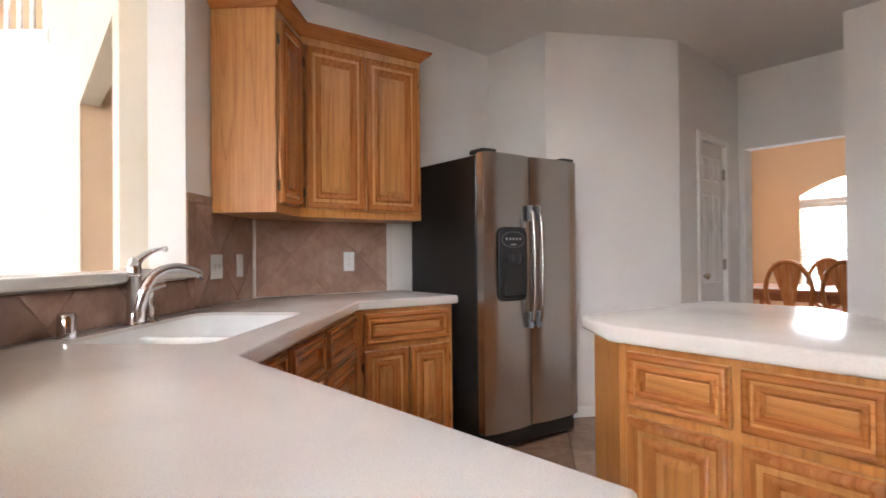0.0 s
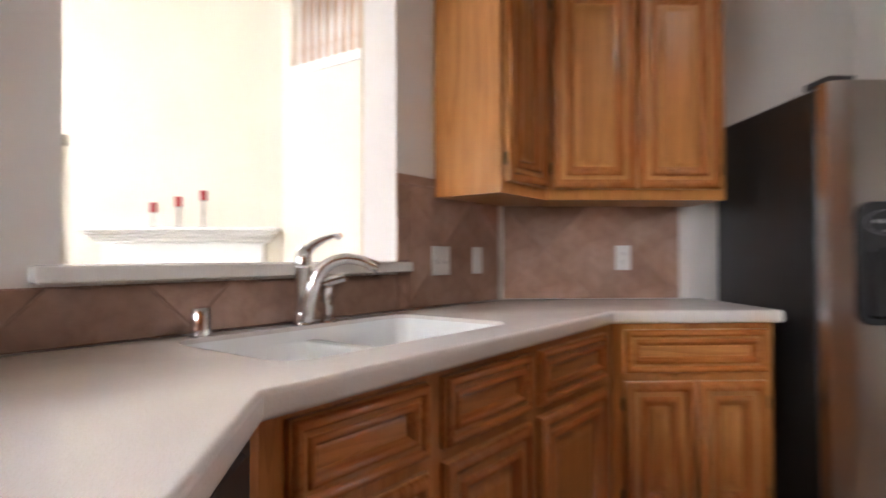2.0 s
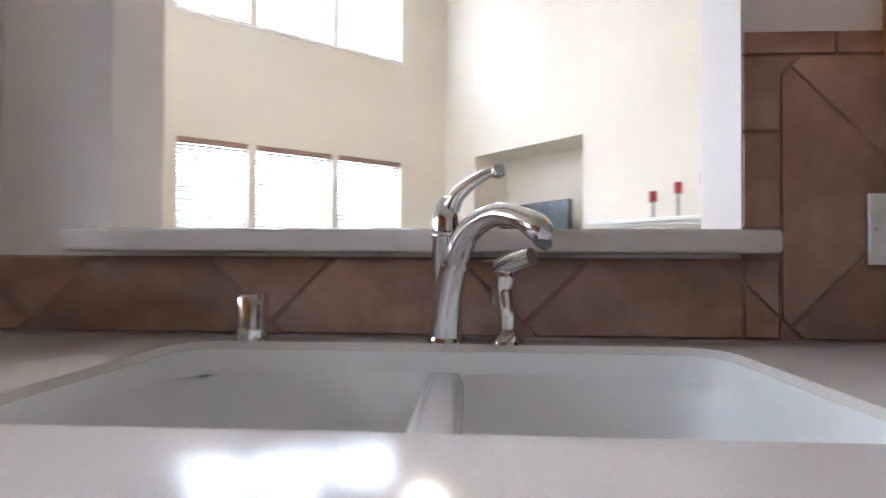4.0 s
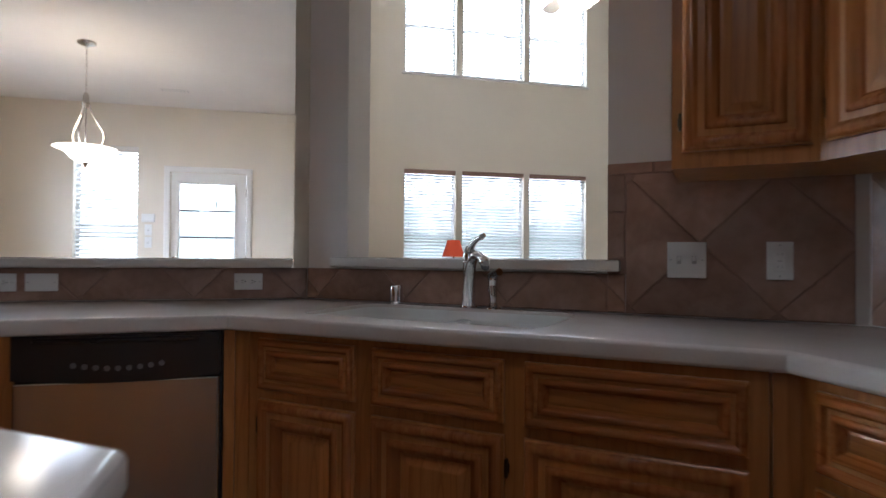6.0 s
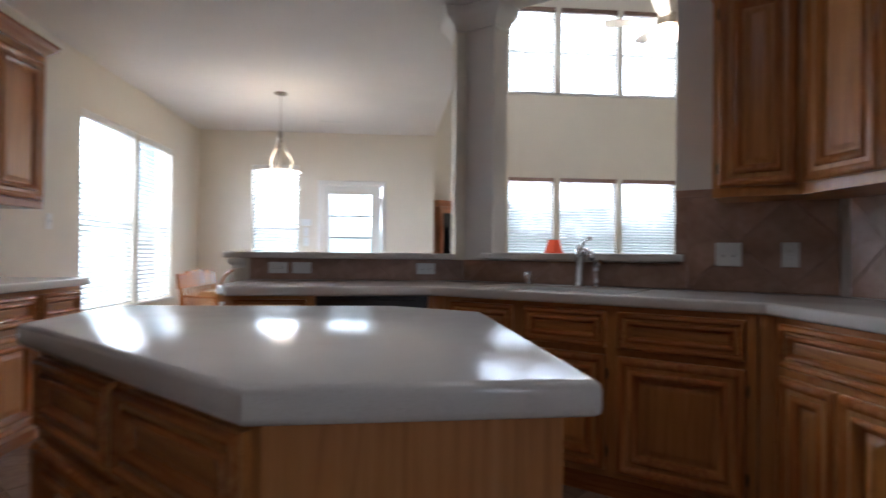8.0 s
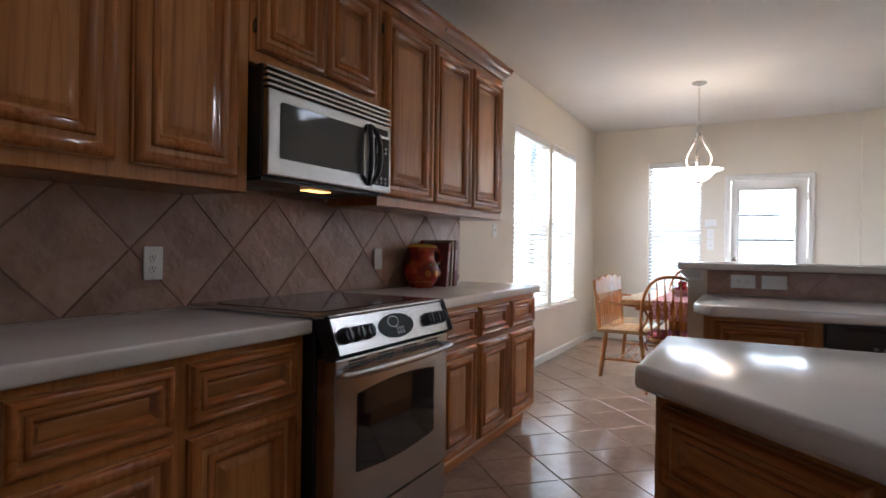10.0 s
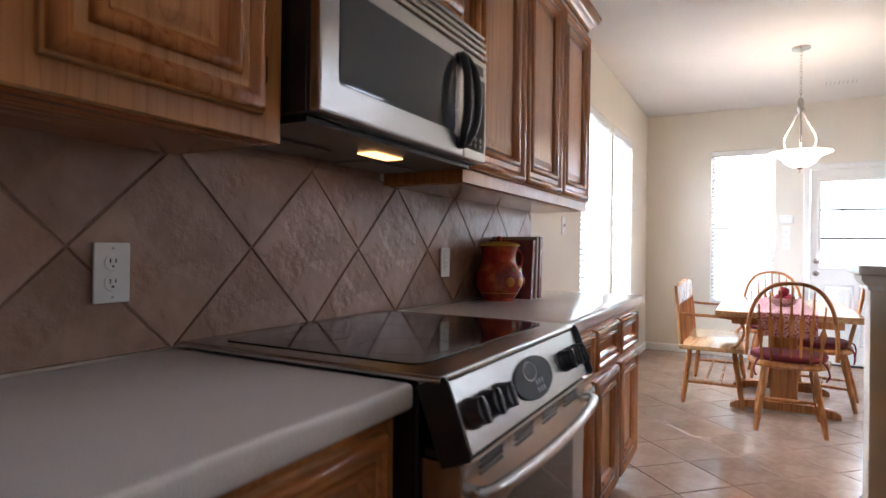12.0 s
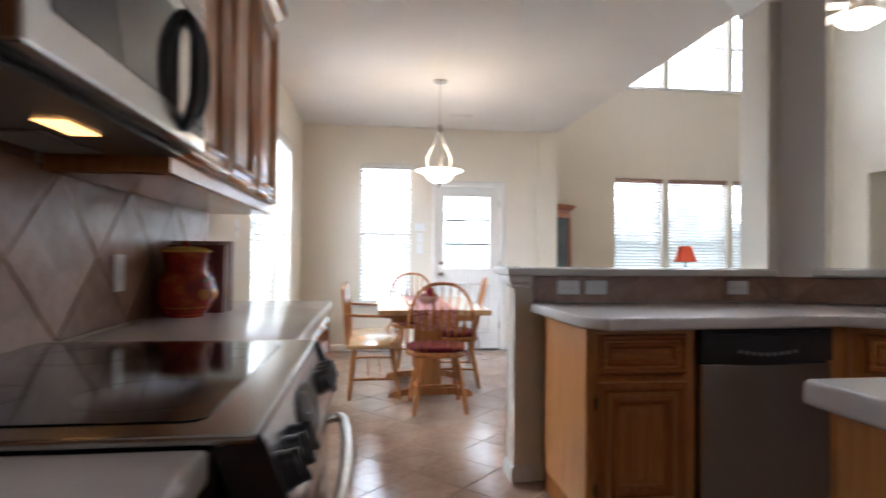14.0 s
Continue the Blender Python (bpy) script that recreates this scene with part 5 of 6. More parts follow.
# ---------- pot, books ----------
jar = thing("pitcher", "red glazed earthenware pitcher with painted fruit", "pitcher", pose(0.128, 2.755, CT))
part("body", spin([(0.0, 0.0), (0.068, 0.0), (0.072, 0.006), (0.07, 0.012), (0.088, 0.032), (0.104, 0.06), (0.111, 0.088), (0.108, 0.115), (0.094, 0.142), (0.079, 0.162), (0.074, 0.18), (0.075, 0.2), (0.081, 0.226), (0.086, 0.238), (0.08, 0.238), (0.07, 0.2), (0.0, 0.19)], 32), red_glaze, jar, "", True)
part("lid", spin([(0.0, 0.242), (0.091, 0.238), (0.093, 0.244), (0.075, 0.254), (0.03, 0.26), (0.0, 0.261)], 28), yellow_glaze, jar, "yellow glazed lid", True)
part("handle", tube(curve_pts([(0.03, 0.07, 0.222), (0.045, 0.108, 0.222), (0.055, 0.13, 0.19), (0.05, 0.12, 0.15), (0.04, 0.088, 0.128)], 7), 0.011, 10), red_glaze, jar, "", True)
part("lid_knob", spin([(0.0, 0.26), (0.007, 0.26), (0.012, 0.268), (0.012, 0.274), (0.007, 0.281), (0.0, 0.283)], 14), red_glaze, jar, "red glazed lid knob", True)
band_me = [(0.0762, 0.163, 0.0012), (0.0915, 0.036, 0.0012)]
for rr, zz, th in band_me:
    part("glaze_line", spin([(rr, zz - 0.001), (rr + th, zz), (rr, zz + 0.001)], 32), yellow_glaze, jar, "thin yellow line", True)
leaf_m = mat("pale_leaf_glaze", (0.45, 0.4, 0.16), 0.25)
fruit_m = mat("orange_fruit_glaze", (0.55, 0.16, 0.02), 0.2)
for k in range(6):
    a = math.radians(-40 + k * 30)
    rr = 0.109
    fb = spin([(0.0, -0.024), (0.016, -0.014), (0.021, 0.0), (0.015, 0.016), (0.0, 0.022)], 12)
    for v in fb.verts:
        v.co.y *= 0.25
    part("painted_fruit", fb, fruit_m, jar, "", True, at=pose(rr * math.cos(a), rr * math.sin(a), 0.085, 0, 0, math.degrees(a) + 90))
    lb = spin([(0.0, -0.018), (0.008, 0.0), (0.0, 0.02)], 8)
    for v in lb.verts:
        v.co.y *= 0.25
    part("painted_leaf", lb, leaf_m, jar, "", False, at=pose(0.1 * math.cos(a + 0.2), 0.1 * math.sin(a + 0.2), 0.135, 10, 40 - 80 * (k % 2), math.degrees(a) + 90))
page = mat("book_pages", (0.6, 0.55, 0.45), 0.8)
spec = [(2.74, 0.032, 0.27, 0.22, (0.20, 0.05, 0.04), -7), (2.79, 0.026, 0.285, 0.225, (0.33, 0.24, 0.16), -4), (2.825, 0.035, 0.285, 0.23, (0.16, 0.02, 0.02), -2), (2.868, 0.018, 0.25, 0.2, (0.5, 0.46, 0.4), 0), (2.892, 0.022, 0.225, 0.19, (0.06, 0.05, 0.09), 1), (2.92, 0.02, 0.23, 0.19, (0.25, 0.22, 0.2), 2), (2.944, 0.024, 0.21, 0.18, (0.08, 0.07, 0.07), 0)]
for i, (y, t_, h, d_, c, lean) in enumerate(spec):
    bk = thing("book", "upright cookbook leaning beside the red pitcher", "book", pose(0.015, y + 0.125, CT, 0, 0, 0) @ pose(0, 0, 0, lean, 0, 0), "cookbooks")
    cm = mat("book_cover", c, 0.35)
    cb = bmesh.new()
    box(cb, 0.0, 0.0, 0.0, d_, 0.003, h)
    box(cb, 0.0, t_ - 0.003, 0.0, d_, t_, h)
    box(cb, d_ - 0.003, 0.003, 0.0, d_, t_ - 0.003, h)
    part("cover", cb, cm, bk)
    part("pages", boxed(0.004, 0.0035, 0.004, d_ - 0.004, t_ - 0.0035, h - 0.004), page, bk, "cream page block")
    part("spine_title", boxed(d_, t_ * 0.35, h * 0.35, d_ + 0.0006, t_ * 0.65, h * 0.8), label_grey, bk)
# decorative plates and greens on top of the wall cabinets
dp = thing("ornament_pot", "red glazed pot on the wall cabinets", "pot", pose(0.2, 2.22, UZ1 + 0.002))
part("body", spin([(0.0, 0.0), (0.07, 0.0), (0.11, 0.06), (0.115, 0.13), (0.08, 0.19), (0.06, 0.21), (0.07, 0.24), (0.0, 0.22)], 20), red_glaze, dp, "", True)

# loose leafy garland lying on the wall cabinets
gl = thing("leaf_garland", "pale green leaf garland on the wall cabinets", "garland", pose(0.24, 2.75, UZ1 + 0.002))
gm = mat("dusty_green_leaf", (0.16, 0.17, 0.08), 0.6)
part("stem", tube(curve_pts([(0, -0.3, 0.03), (0.02, -0.1, 0.09), (-0.02, 0.1, 0.1), (0.0, 0.3, 0.03)], 6), 0.004, 6), gm, gl)
lb = bmesh.new()
for k in range(150):
    y = random.uniform(-0.32, 0.32)
    c_ = Vector((random.gauss(0, 0.035), y, 0.02 + abs(random.gauss(0.08, 0.035)) * (1 - (y / 0.4) ** 2)))
    r_ = Euler((random.uniform(0, 6), random.uniform(0, 6), random.uniform(0, 6))).to_matrix()
    ln = random.uniform(0.018, 0.032)
    vs = [lb.verts.new(c_ + r_ @ Vector(q)) for q in ((0, -ln, 0), (ln * 0.4, 0, 0.004), (0, ln, 0), (-ln * 0.4, 0, 0.004))]
    lb.faces.new(vs)
part("leaves", lb, gm, gl)


# ---------- breakfast table and chairs ----------
TZ = 0.735
tb = thing("breakfast_table", "honey oak trestle table with a red runner on it", "table", pose(1.31, 5.52, 0))
part("tabletop", boxed(-0.43, -0.72, TZ - 0.042, 0.43, 0.72, TZ, 0.006, 2), table_top, tb, "glossy wooden tabletop")
part("apron", boxed(-0.33, -0.58, TZ - 0.1, 0.33, 0.58, TZ - 0.043), chair_wood, tb)
for y in (-0.36, 0.36):
    part("trestle_post", boxed(-0.085, y - 0.03, 0.06, 0.085, y + 0.03, TZ - 0.1, 0.01), chair_wood, tb)
    fb = bmesh.new()
    outline = [(-0.34, 0.0), (-0.26, 0.0), (-0.22, 0.018), (0.22, 0.018), (0.26, 0.0), (0.34, 0.0), (0.34, 0.03), (0.3, 0.055), (0.16, 0.075), (-0.16, 0.075), (-0.3, 0.055), (-0.34, 0.03)]
    f0 = [fb.verts.new((x, y - 0.04, z)) for x, z in outline]
    f1 = [fb.verts.new((x, y + 0.04, z)) for x, z in outline]
    fb.faces.new(f0)
    fb.faces.new(f1[::-1])
    for i in range(len(outline)):
        j = (i + 1) % len(outline)
        fb.faces.new((f0[j], f0[i], f1[i], f1[j]))
    bmesh.ops.recalc_face_normals(fb, faces=fb.faces)
    part("trestle_foot", fb, chair_wood, tb)
part("stretcher", boxed(-0.02, -0.36, 0.2, 0.02, 0.36, 0.28, 0.006), chair_wood, tb)
# runner drapes over both ends of the table
bm = bmesh.new()
prof = [(-0.738, TZ - 0.15), (-0.736, TZ - 0.05), (-0.728, TZ + 0.001), (-0.71, TZ + 0.004), (0.71, TZ + 0.004), (0.728, TZ + 0.001), (0.736, TZ - 0.05), (0.738, TZ - 0.15)]
cols = 10
grid = []
for y, z in prof:
    row = []
    for i in range(cols + 1):
        x = -0.17 + 0.34 * i / cols
        wav = 0.006 * math.sin(i * 1.9) if z < TZ - 0.02 else 0.0
        row.append(bm.verts.new((x, y + (wav if y > 0 else -wav) + (0.004 if y > 0 else -0.004), z)))
    grid.append(row)
for a, b in zip(grid, grid[1:]):
    for i in range(cols):
        bm.faces.new((a[i], a[i + 1], b[i + 1], b[i]))
run = tagged(part("table_runner", bm, runner_cloth, at=pose(1.31, 5.52, 0)), "dark red patterned runner on the breakfast table", "table runner")
so = run.modifiers.new("thick", "SOLIDIFY")
so.thickness, so.offset = 0.003, 1
bw = thing("fruit_bowl", "glass bowl of dark red apples on the table", "bowl", pose(1.31, 5.35, TZ + 0.0072))
part("bowl", spin([(0.0, 0.0), (0.05, 0.0), (0.085, 0.03), (0.1, 0.065), (0.096, 0.065), (0.08, 0.033), (0.0, 0.008)], 24), nickel, bw, "", True)
apple = mesh_of("apple", spin([(0.0, -0.03), (0.02, -0.033), (0.036, -0.015), (0.039, 0.005), (0.03, 0.026), (0.012, 0.032), (0.0, 0.025)], 16), mat("dark_red_apple", (0.2, 0.015, 0.02), 0.25), True)
for x, y, z in ((-0.035, -0.02, 0.055), (0.04, -0.015, 0.055), (0.0, 0.045, 0.055), (0.0, 0.0, 0.112)):
    shared("apple", apple, bw, pose(x, y, z, random.uniform(-20, 20), random.uniform(-20, 20), 0), "dark red apple")


def turned_leg(top, foot, parent):
    a, b = Vector(top), Vector(foot)
    prof = [(0.0, 0.016), (0.12, 0.019), (0.3, 0.021), (0.42, 0.016), (0.46, 0.021), (0.5, 0.016), (0.62, 0.02), (0.8, 0.018), (1.0, 0.013)]
    part("leg", tube([a.lerp(b, t) for t, r in prof], [r for t, r in prof], 10), chair_wood, parent, "", True)


# hoop-back chair, local front towards +y, seat centre at the origin
ch = thing("hoop_back_chair", "honey oak hoop-back chair with dark red seat cushion", "chair", pose(1.325, 4.81, 0), "breakfast chairs")
SZ = 0.44
seat = [(0.228 * math.copysign(abs(math.cos(a)) ** 0.75, math.cos(a)) * (1.06 if math.sin(a) > 0 else 0.98), 0.2 * math.copysign(abs(math.sin(a)) ** 0.75, math.sin(a))) for a in [2 * math.pi * i / 36 for i in range(36)]]
part("seat", slab(seat, SZ - 0.038, SZ, 0.014), chair_wood, ch, "", True)
cush = [(x * 0.93, y * 0.9) for x, y in seat]
cu = part("cushion", slab(cush, SZ + 0.001, SZ + 0.045, 0.02), red_cloth, ch, "dark red tied seat cushion", True)
for x in (-0.17, 0.17):
    part("cushion_tie", tube(curve_pts([(x, -0.165, SZ + 0.02), (x * 1.12, -0.2, SZ + 0.0), (x * 1.2, -0.21, SZ - 0.05), (x * 1.1, -0.205, SZ - 0.09)], 5), 0.006, 6), red_cloth, cu)
for sx_, sy_ in ((-1, -1), (1, -1), (-1, 1), (1, 1)):
    turned_leg((0.13 * sx_, 0.13 * sy_, SZ - 0.03), (0.19 * sx_, 0.2 * sy_ if sy_ > 0 else -0.22, 0.0), ch)
for sx_ in (-1, 1):
    part("side_stretcher", tube([(0.165 * sx_, -0.18, 0.16), (0.163 * sx_, 0.0, 0.165), (0.165 * sx_, 0.17, 0.16)], [0.009, 0.013, 0.009], 8), chair_wood, ch, "", True)
part("cross_stretcher", tube([(-0.16, 0.0, 0.165), (0, 0, 0.165), (0.16, 0.0, 0.165)], [0.009, 0.013, 0.009], 8), chair_wood, ch, "", True)


def hoop(u):
    """Point on the bent back at u in 0..1."""
    a = math.pi * u
    x = -0.245 * math.copysign(abs(math.cos(a)) ** 0.8, math.cos(a)) if abs(math.cos(a)) > 1e-6 else 0.0
    z = SZ + 0.51 * math.sin(a) ** 0.62 if math.sin(a) > 1e-6 else SZ
    return Vector((x, -0.165 - 0.22 * (z - SZ), z))


part("back_hoop", tube([hoop(0.004 + 0.992 * i / 40) for i in range(41)], 0.0125, 10), chair_wood, ch, "", True)
for k in range(7):
    x = -0.159 + 0.053 * k
    lean = 1.12
    zt = SZ + 0.51 * (1 - (abs(x * lean) / 0.245) ** 2.5) ** 0.5 - 0.006
    bm = bmesh.new()
    prof = [(0.0, 0.007), (0.3, 0.008), (0.42, 0.014), (0.52, 0.019), (0.62, 0.008), (0.72, 0.0055), (1.0, 0.0045)]
    rows = []
    for t_, hw in prof:
        z = SZ + (zt - SZ) * t_
        y = -0.16 - 0.22 * (z - SZ)
        xx = x * (1 + 0.12 * t_)
        rows.append([bm.verts.new((xx + a * hw, y + b * 0.005, z)) for a, b in ((-1, -1), (1, -1), (1, 1), (-1, 1))])
    for a, b in zip(rows, rows[1:]):
        for i in range(4):
            j = (i + 1) % 4
            bm.faces.new((a[i], a[j], b[j], b[i]))
    bm.faces.new(rows[0][::-1])
    bm.faces.new(rows[-1])
    bmesh.ops.recalc_face_normals(bm, faces=bm.faces)
    part("arrow_slat", bm, chair_wood, ch)
copy_thing(ch, pose(1.57, 5.60, 0, 0, 0, 82))
copy_thing(ch, pose(1.28, 6.50, 0, 0, 0, 183))

# spindle-back bench with arms on the window side, facing the table
be = thing("spindle_bench", "honey oak spindle-back bench with bent arms", "bench", pose(0.825, 5.58, 0))
BL = 0.54
part("seat", boxed(-0.2, -BL, 0.405, 0.25, BL, 0.44, 0.012, 2), table_top, be, "wide glossy bench seat", True)
for sx_, sy_ in ((-1, -1), (1, -1), (-1, 1), (1, 1)):
    turned_leg((0.15 * sx_ + 0.02, (BL - 0.08) * sy_, 0.41), (0.2 * sx_ + 0.03, (BL - 0.03) * sy_, 0.0), be)
for sy_ in (-1, 1):
    part("side_stretcher", tube([(-0.15, (BL - 0.05) * sy_, 0.16), (0.03, (BL - 0.05) * sy_, 0.165), (0.2, (BL - 0.05) * sy_, 0.16)], [0.009, 0.013, 0.009], 8), chair_wood, be, "", True)
for x in (-0.02, 0.08):
    part("long_stretcher", tube([(x, -BL + 0.05, 0.165), (x, BL - 0.05, 0.165)], 0.009, 8), chair_wood, be, "", True)


def back_at(y, z):
    return (-0.185 - 0.09 * (z - 0.44), y, z)


for sy_ in (-1, 1):
    part("back_post", tube([back_at(sy_ * (BL - 0.03), 0.43), back_at(sy_ * (BL - 0.03), 0.65), back_at(sy_ * (BL - 0.03), 0.8)], [0.016, 0.018, 0.013], 10), chair_wood, be, "", True)
    part("arm", tube(curve_pts([back_at(sy_ * (BL - 0.03), 0.68), (-0.1, sy_ * (BL + 0.0), 0.67), (0.1, sy_ * (BL + 0.01), 0.665), (0.2, sy_ * BL, 0.64), (0.235, sy_ * (BL - 0.02), 0.56), (0.19, sy_ * (BL - 0.03), 0.47), (0.15, sy_ * (BL - 0.03), 0.435)], 6), 0.011, 8), chair_wood, be, "", True)
for k in range(11):
    y = -BL + 0.1 + k * (2 * BL - 0.2) / 10
    part("spindle", tube([back_at(y, 0.435), back_at(y, 0.58), back_at(y, 0.66), back_at(y, 0.75)], [0.007, 0.011, 0.011, 0.006], 8), chair_wood, be, "", True)
bm = bmesh.new()
rows = []
for i in range(25):
    u = i / 24
    y = -BL - 0.02 + (2 * BL + 0.04) * u
    zt = 0.868 + 0.03 * math.sin(math.pi * u) + 0.012 * math.cos(u * math.pi * 8)
    a = back_at(y, 0.74)
    b = back_at(y, zt)
    rows.append([bm.verts.new(p) for p in ((a[0] - 0.01, y, 0.74), (a[0] + 0.01, y, 0.74), (b[0] + 0.01, y, zt), (b[0] - 0.01, y, zt))])
for p, q in zip(rows, rows[1:]):
    for i in range(4):
        j = (i + 1) % 4
        bm.faces.new((p[i], p[j], q[j], q[i]))
bm.faces.new(rows[0])
bm.faces.new(rows[-1][::-1])
bmesh.ops.recalc_face_normals(bm, faces=bm.faces)
part("crest_rail", bm, chair_wood, be, "scalloped crest rail")

# ---------- pendant lamp ----------
pl = thing("pendant_lamp", "nickel pendant lamp with lit frosted glass bowl", "pendant lamp", pose(1.412, 5.515, 0))
part("canopy", spin([(0.0, CEIL - 0.001), (0.065, CEIL - 0.002), (0.062, CEIL - 0.015), (0.02, CEIL - 0.03), (0.0, CEIL - 0.032)], 20), nickel, pl, "", True)
nlink = 14
link = [(0.008 * math.cos(2 * math.pi * i / 12), 0.0, 0.017 * math.sin(2 * math.pi * i / 12)) for i in range(13)]
link_me = mesh_of("chain_link", tube(link, 0.0018, 6), nickel)
ztop = CEIL - 0.04
pitch_ = (ztop - 2.325) / nlink
for i in range(nlink):
    shared("chain_link", link_me, pl, pose(0, 0, ztop - pitch_ * (i + 0.5), 0, 0, 90 * (i % 2)))
part("hub", spin([(0.0, 2.32), (0.012, 2.315), (0.022, 2.29), (0.022, 2.24), (0.03, 2.235), (0.014, 2.2), (0.0, 2.195)], 16), nickel, pl, "", True)
part("stem", tube([(0, 0, 2.2), (0, 0, 1.79)], 0.006, 8), nickel, pl)
for k in range(3):
    a = 2 * math.pi * k / 3 + 0.5
    ca, sa = math.cos(a), math.sin(a)
    arm = curve_pts([(0.018 * ca, 0.018 * sa, 2.24), (0.045 * ca, 0.045 * sa, 2.16), (0.115 * ca, 0.115 * sa, 2.04), (0.12 * ca, 0.12 * sa, 1.97), (0.09 * ca, 0.09 * sa, 1.905)], 7)
    part("arm", tube(arm, 0.007, 8), nickel, pl, "bent nickel arm", True)
part("glass_bowl", spin([(0.0, 1.785), (0.05, 1.79), (0.1, 1.82), (0.125, 1.855), (0.15, 1.875), (0.2, 1.892), (0.213, 1.9), (0.2, 1.903), (0.14, 1.885), (0.11, 1.86), (0.0, 1.8)], 36), frosted, pl, "lit frosted glass bowl", True)
part("finial", spin([(0.0, 1.745), (0.01, 1.75), (0.014, 1.762), (0.008, 1.772), (0.022, 1.782), (0.03, 1.79), (0.0, 1.795)], 14), nickel, pl, "", True)
pend = new("pendant_light", bpy.data.lights.new("pendant_light", "POINT"))
pend.data.energy, pend.data.color, pend.data.shadow_soft_size = 5.0, (1, 0.8, 0.55), 0.1
pend.location = (1.412, 5.515, 2.0)
vent = thing("ceiling_vent", "white ceiling air vent with slats", "vent", pose(1.80, 6.70, CEIL))
part("frame", rect_rings(0.30, 0.15, [(0, 0), (0, 0.006), (0.02, 0.008), (0.025, 0.002)], False), trim_white, vent, at=pose(-0.15, -0.075, 0, -90, 0, 0) @ pose(0, 0, -0.15))
for i in range(8):
    part("slat", boxed(-0.125 + i * 0.033, -0.05, -0.008, -0.122 + i * 0.033, 0.05, -0.001), mat("vent_grey", (0.35, 0.35, 0.34), 0.5), vent)

# recessed ceiling lights over the kitchen's working side, both out of view
lens_glow = glow("lit_recessed_lens", (1, 0.93, 0.82), 12.0)
# first is known from reflections; second is added to brighten the range side
for x, y, watts in ((3.10, 0.85, 8), (1.25, 0.85, 4)):
    rl = thing("recessed_light", "unseen white recessed ceiling light with a lit lens", "ceiling light", pose(x, y, CEIL), "recessed lights")
    part("trim_ring", spin([(0.062, -0.002), (0.064, -0.008), (0.082, -0.006), (0.088, -0.001), (0.062, -0.001)], 28), trim_white, rl, "", True)
    part("lens", spin([(0.0, -0.0025), (0.05, -0.003), (0.061, -0.002)], 24), lens_glow, rl, "glowing lens")
    can = new("unseen_recessed_lamp", bpy.data.lights.new("unseen_recessed_lamp", "SPOT"))
    can.data.energy, can.data.color, can.data.shadow_soft_size = watts, (1, 0.95, 0.87), 0.06
    can.data.spot_size, can.data.spot_blend = radians(150), 0.8
    can.location = (x, y, CEIL - 0.012)

# ---------- living room ----------
mt = thing("mantelpiece", "white moulded fireplace mantelpiece", "mantelpiece", pose(EAST, 5.80, 0, 0, 0, -90))
ML = 1.94
part("shelf", boxed(0.0, -0.23, 1.385, ML, 0.0, 1.425, 0.006), trim_white, mt)
for i, (dz, ov) in enumerate(((1.355, 0.20), (1.325, 0.165), (1.295, 0.135), (1.265, 0.11))):
    part("moulding", boxed(0.03 + i * 0.03, -ov, dz, ML - 0.03 - i * 0.03, 0.0, dz + 0.028, 0.008, 2), trim_white, mt)
part("frieze", boxed(0.16, -0.09, 1.0, ML - 0.16, 0.0, 1.263), trim_white, mt)
for x in (0.16, ML - 0.38):
    part("pilaster", boxed(x, -0.1, 0.0, x + 0.22, 0.0, 1.0, 0.004), trim_white, mt)
part("firebox", boxed(0.38, -0.02, 0.05, ML - 0.38, -0.002, 1.0), slot_dark, mt, "dark firebox opening")
for y, h in ((5.112, 0.25), (4.862, 0.31), (4.612, 0.372)):
    cs = thing("candle_holder", "red pillar candle on a glass stem", "candle", pose(EAST - 0.12, y, 1.425), "mantel candles")
    part("stem", spin([(0.0, 0.0), (0.035, 0.0), (0.03, 0.008), (0.012, 0.02), (0.016, (h - 0.1) * 0.5), (0.012, h - 0.115), (0.035, h - 0.1), (0.0, h - 0.1)], 16), mat("smoky_glass_stem", (0.4, 0.38, 0.34), 0.1), cs, "", True)
    part("candle", spin([(0.0, h - 0.1), (0.033, h - 0.0995), (0.033, h - 0.004), (0.028, h), (0.0, h - 0.006)], 18), candle_red, cs, "red wax candle", True)
tv = thing("television", "black flat television on a stand in the niche", "television", pose(8.12, 7.02, 0.72, 0, 0, -98))
part("screen_case", boxed(-0.7, 0.0, 0.16, 0.7, 0.05, 1.0, 0.006), black_plastic, tv)
part("screen", boxed(-0.68, -0.002, 0.19, 0.68, 0.0, 0.985), screen_black, tv, "dark glossy screen")
part("stand_neck", boxed(-0.06, 0.01, 0.02, 0.06, 0.05, 0.17), black_plastic, tv)
part("stand_base", boxed(-0.28, -0.1, 0.0, 0.28, 0.14, 0.02, 0.006), black_plastic, tv)
st_ = thing("end_table", "dark wooden end table under the living room window", "table", pose(4.80, 7.25, 0))
part("tabletop", boxed(-0.25, -0.25, 0.55, 0.25, 0.25, 0.58, 0.006), cherry, st_)
for a in (-1, 1):
    for b in (-1, 1):
        part("leg", boxed(a * 0.21 - 0.02, b * 0.21 - 0.02, 0.0, a * 0.21 + 0.02, b * 0.21 + 0.02, 0.55), cherry, st_)
lp = thing("table_lamp", "table lamp with orange-red flared shade", "table lamp", pose(4.755, 7.25, 0.58))
part("base", spin([(0.0, 0.0), (0.07, 0.0), (0.065, 0.02), (0.03, 0.06), (0.055, 0.2), (0.04, 0.34), (0.012, 0.42), (0.01, 0.56), (0.0, 0.56)], 20), brass_dark, lp, "", True)
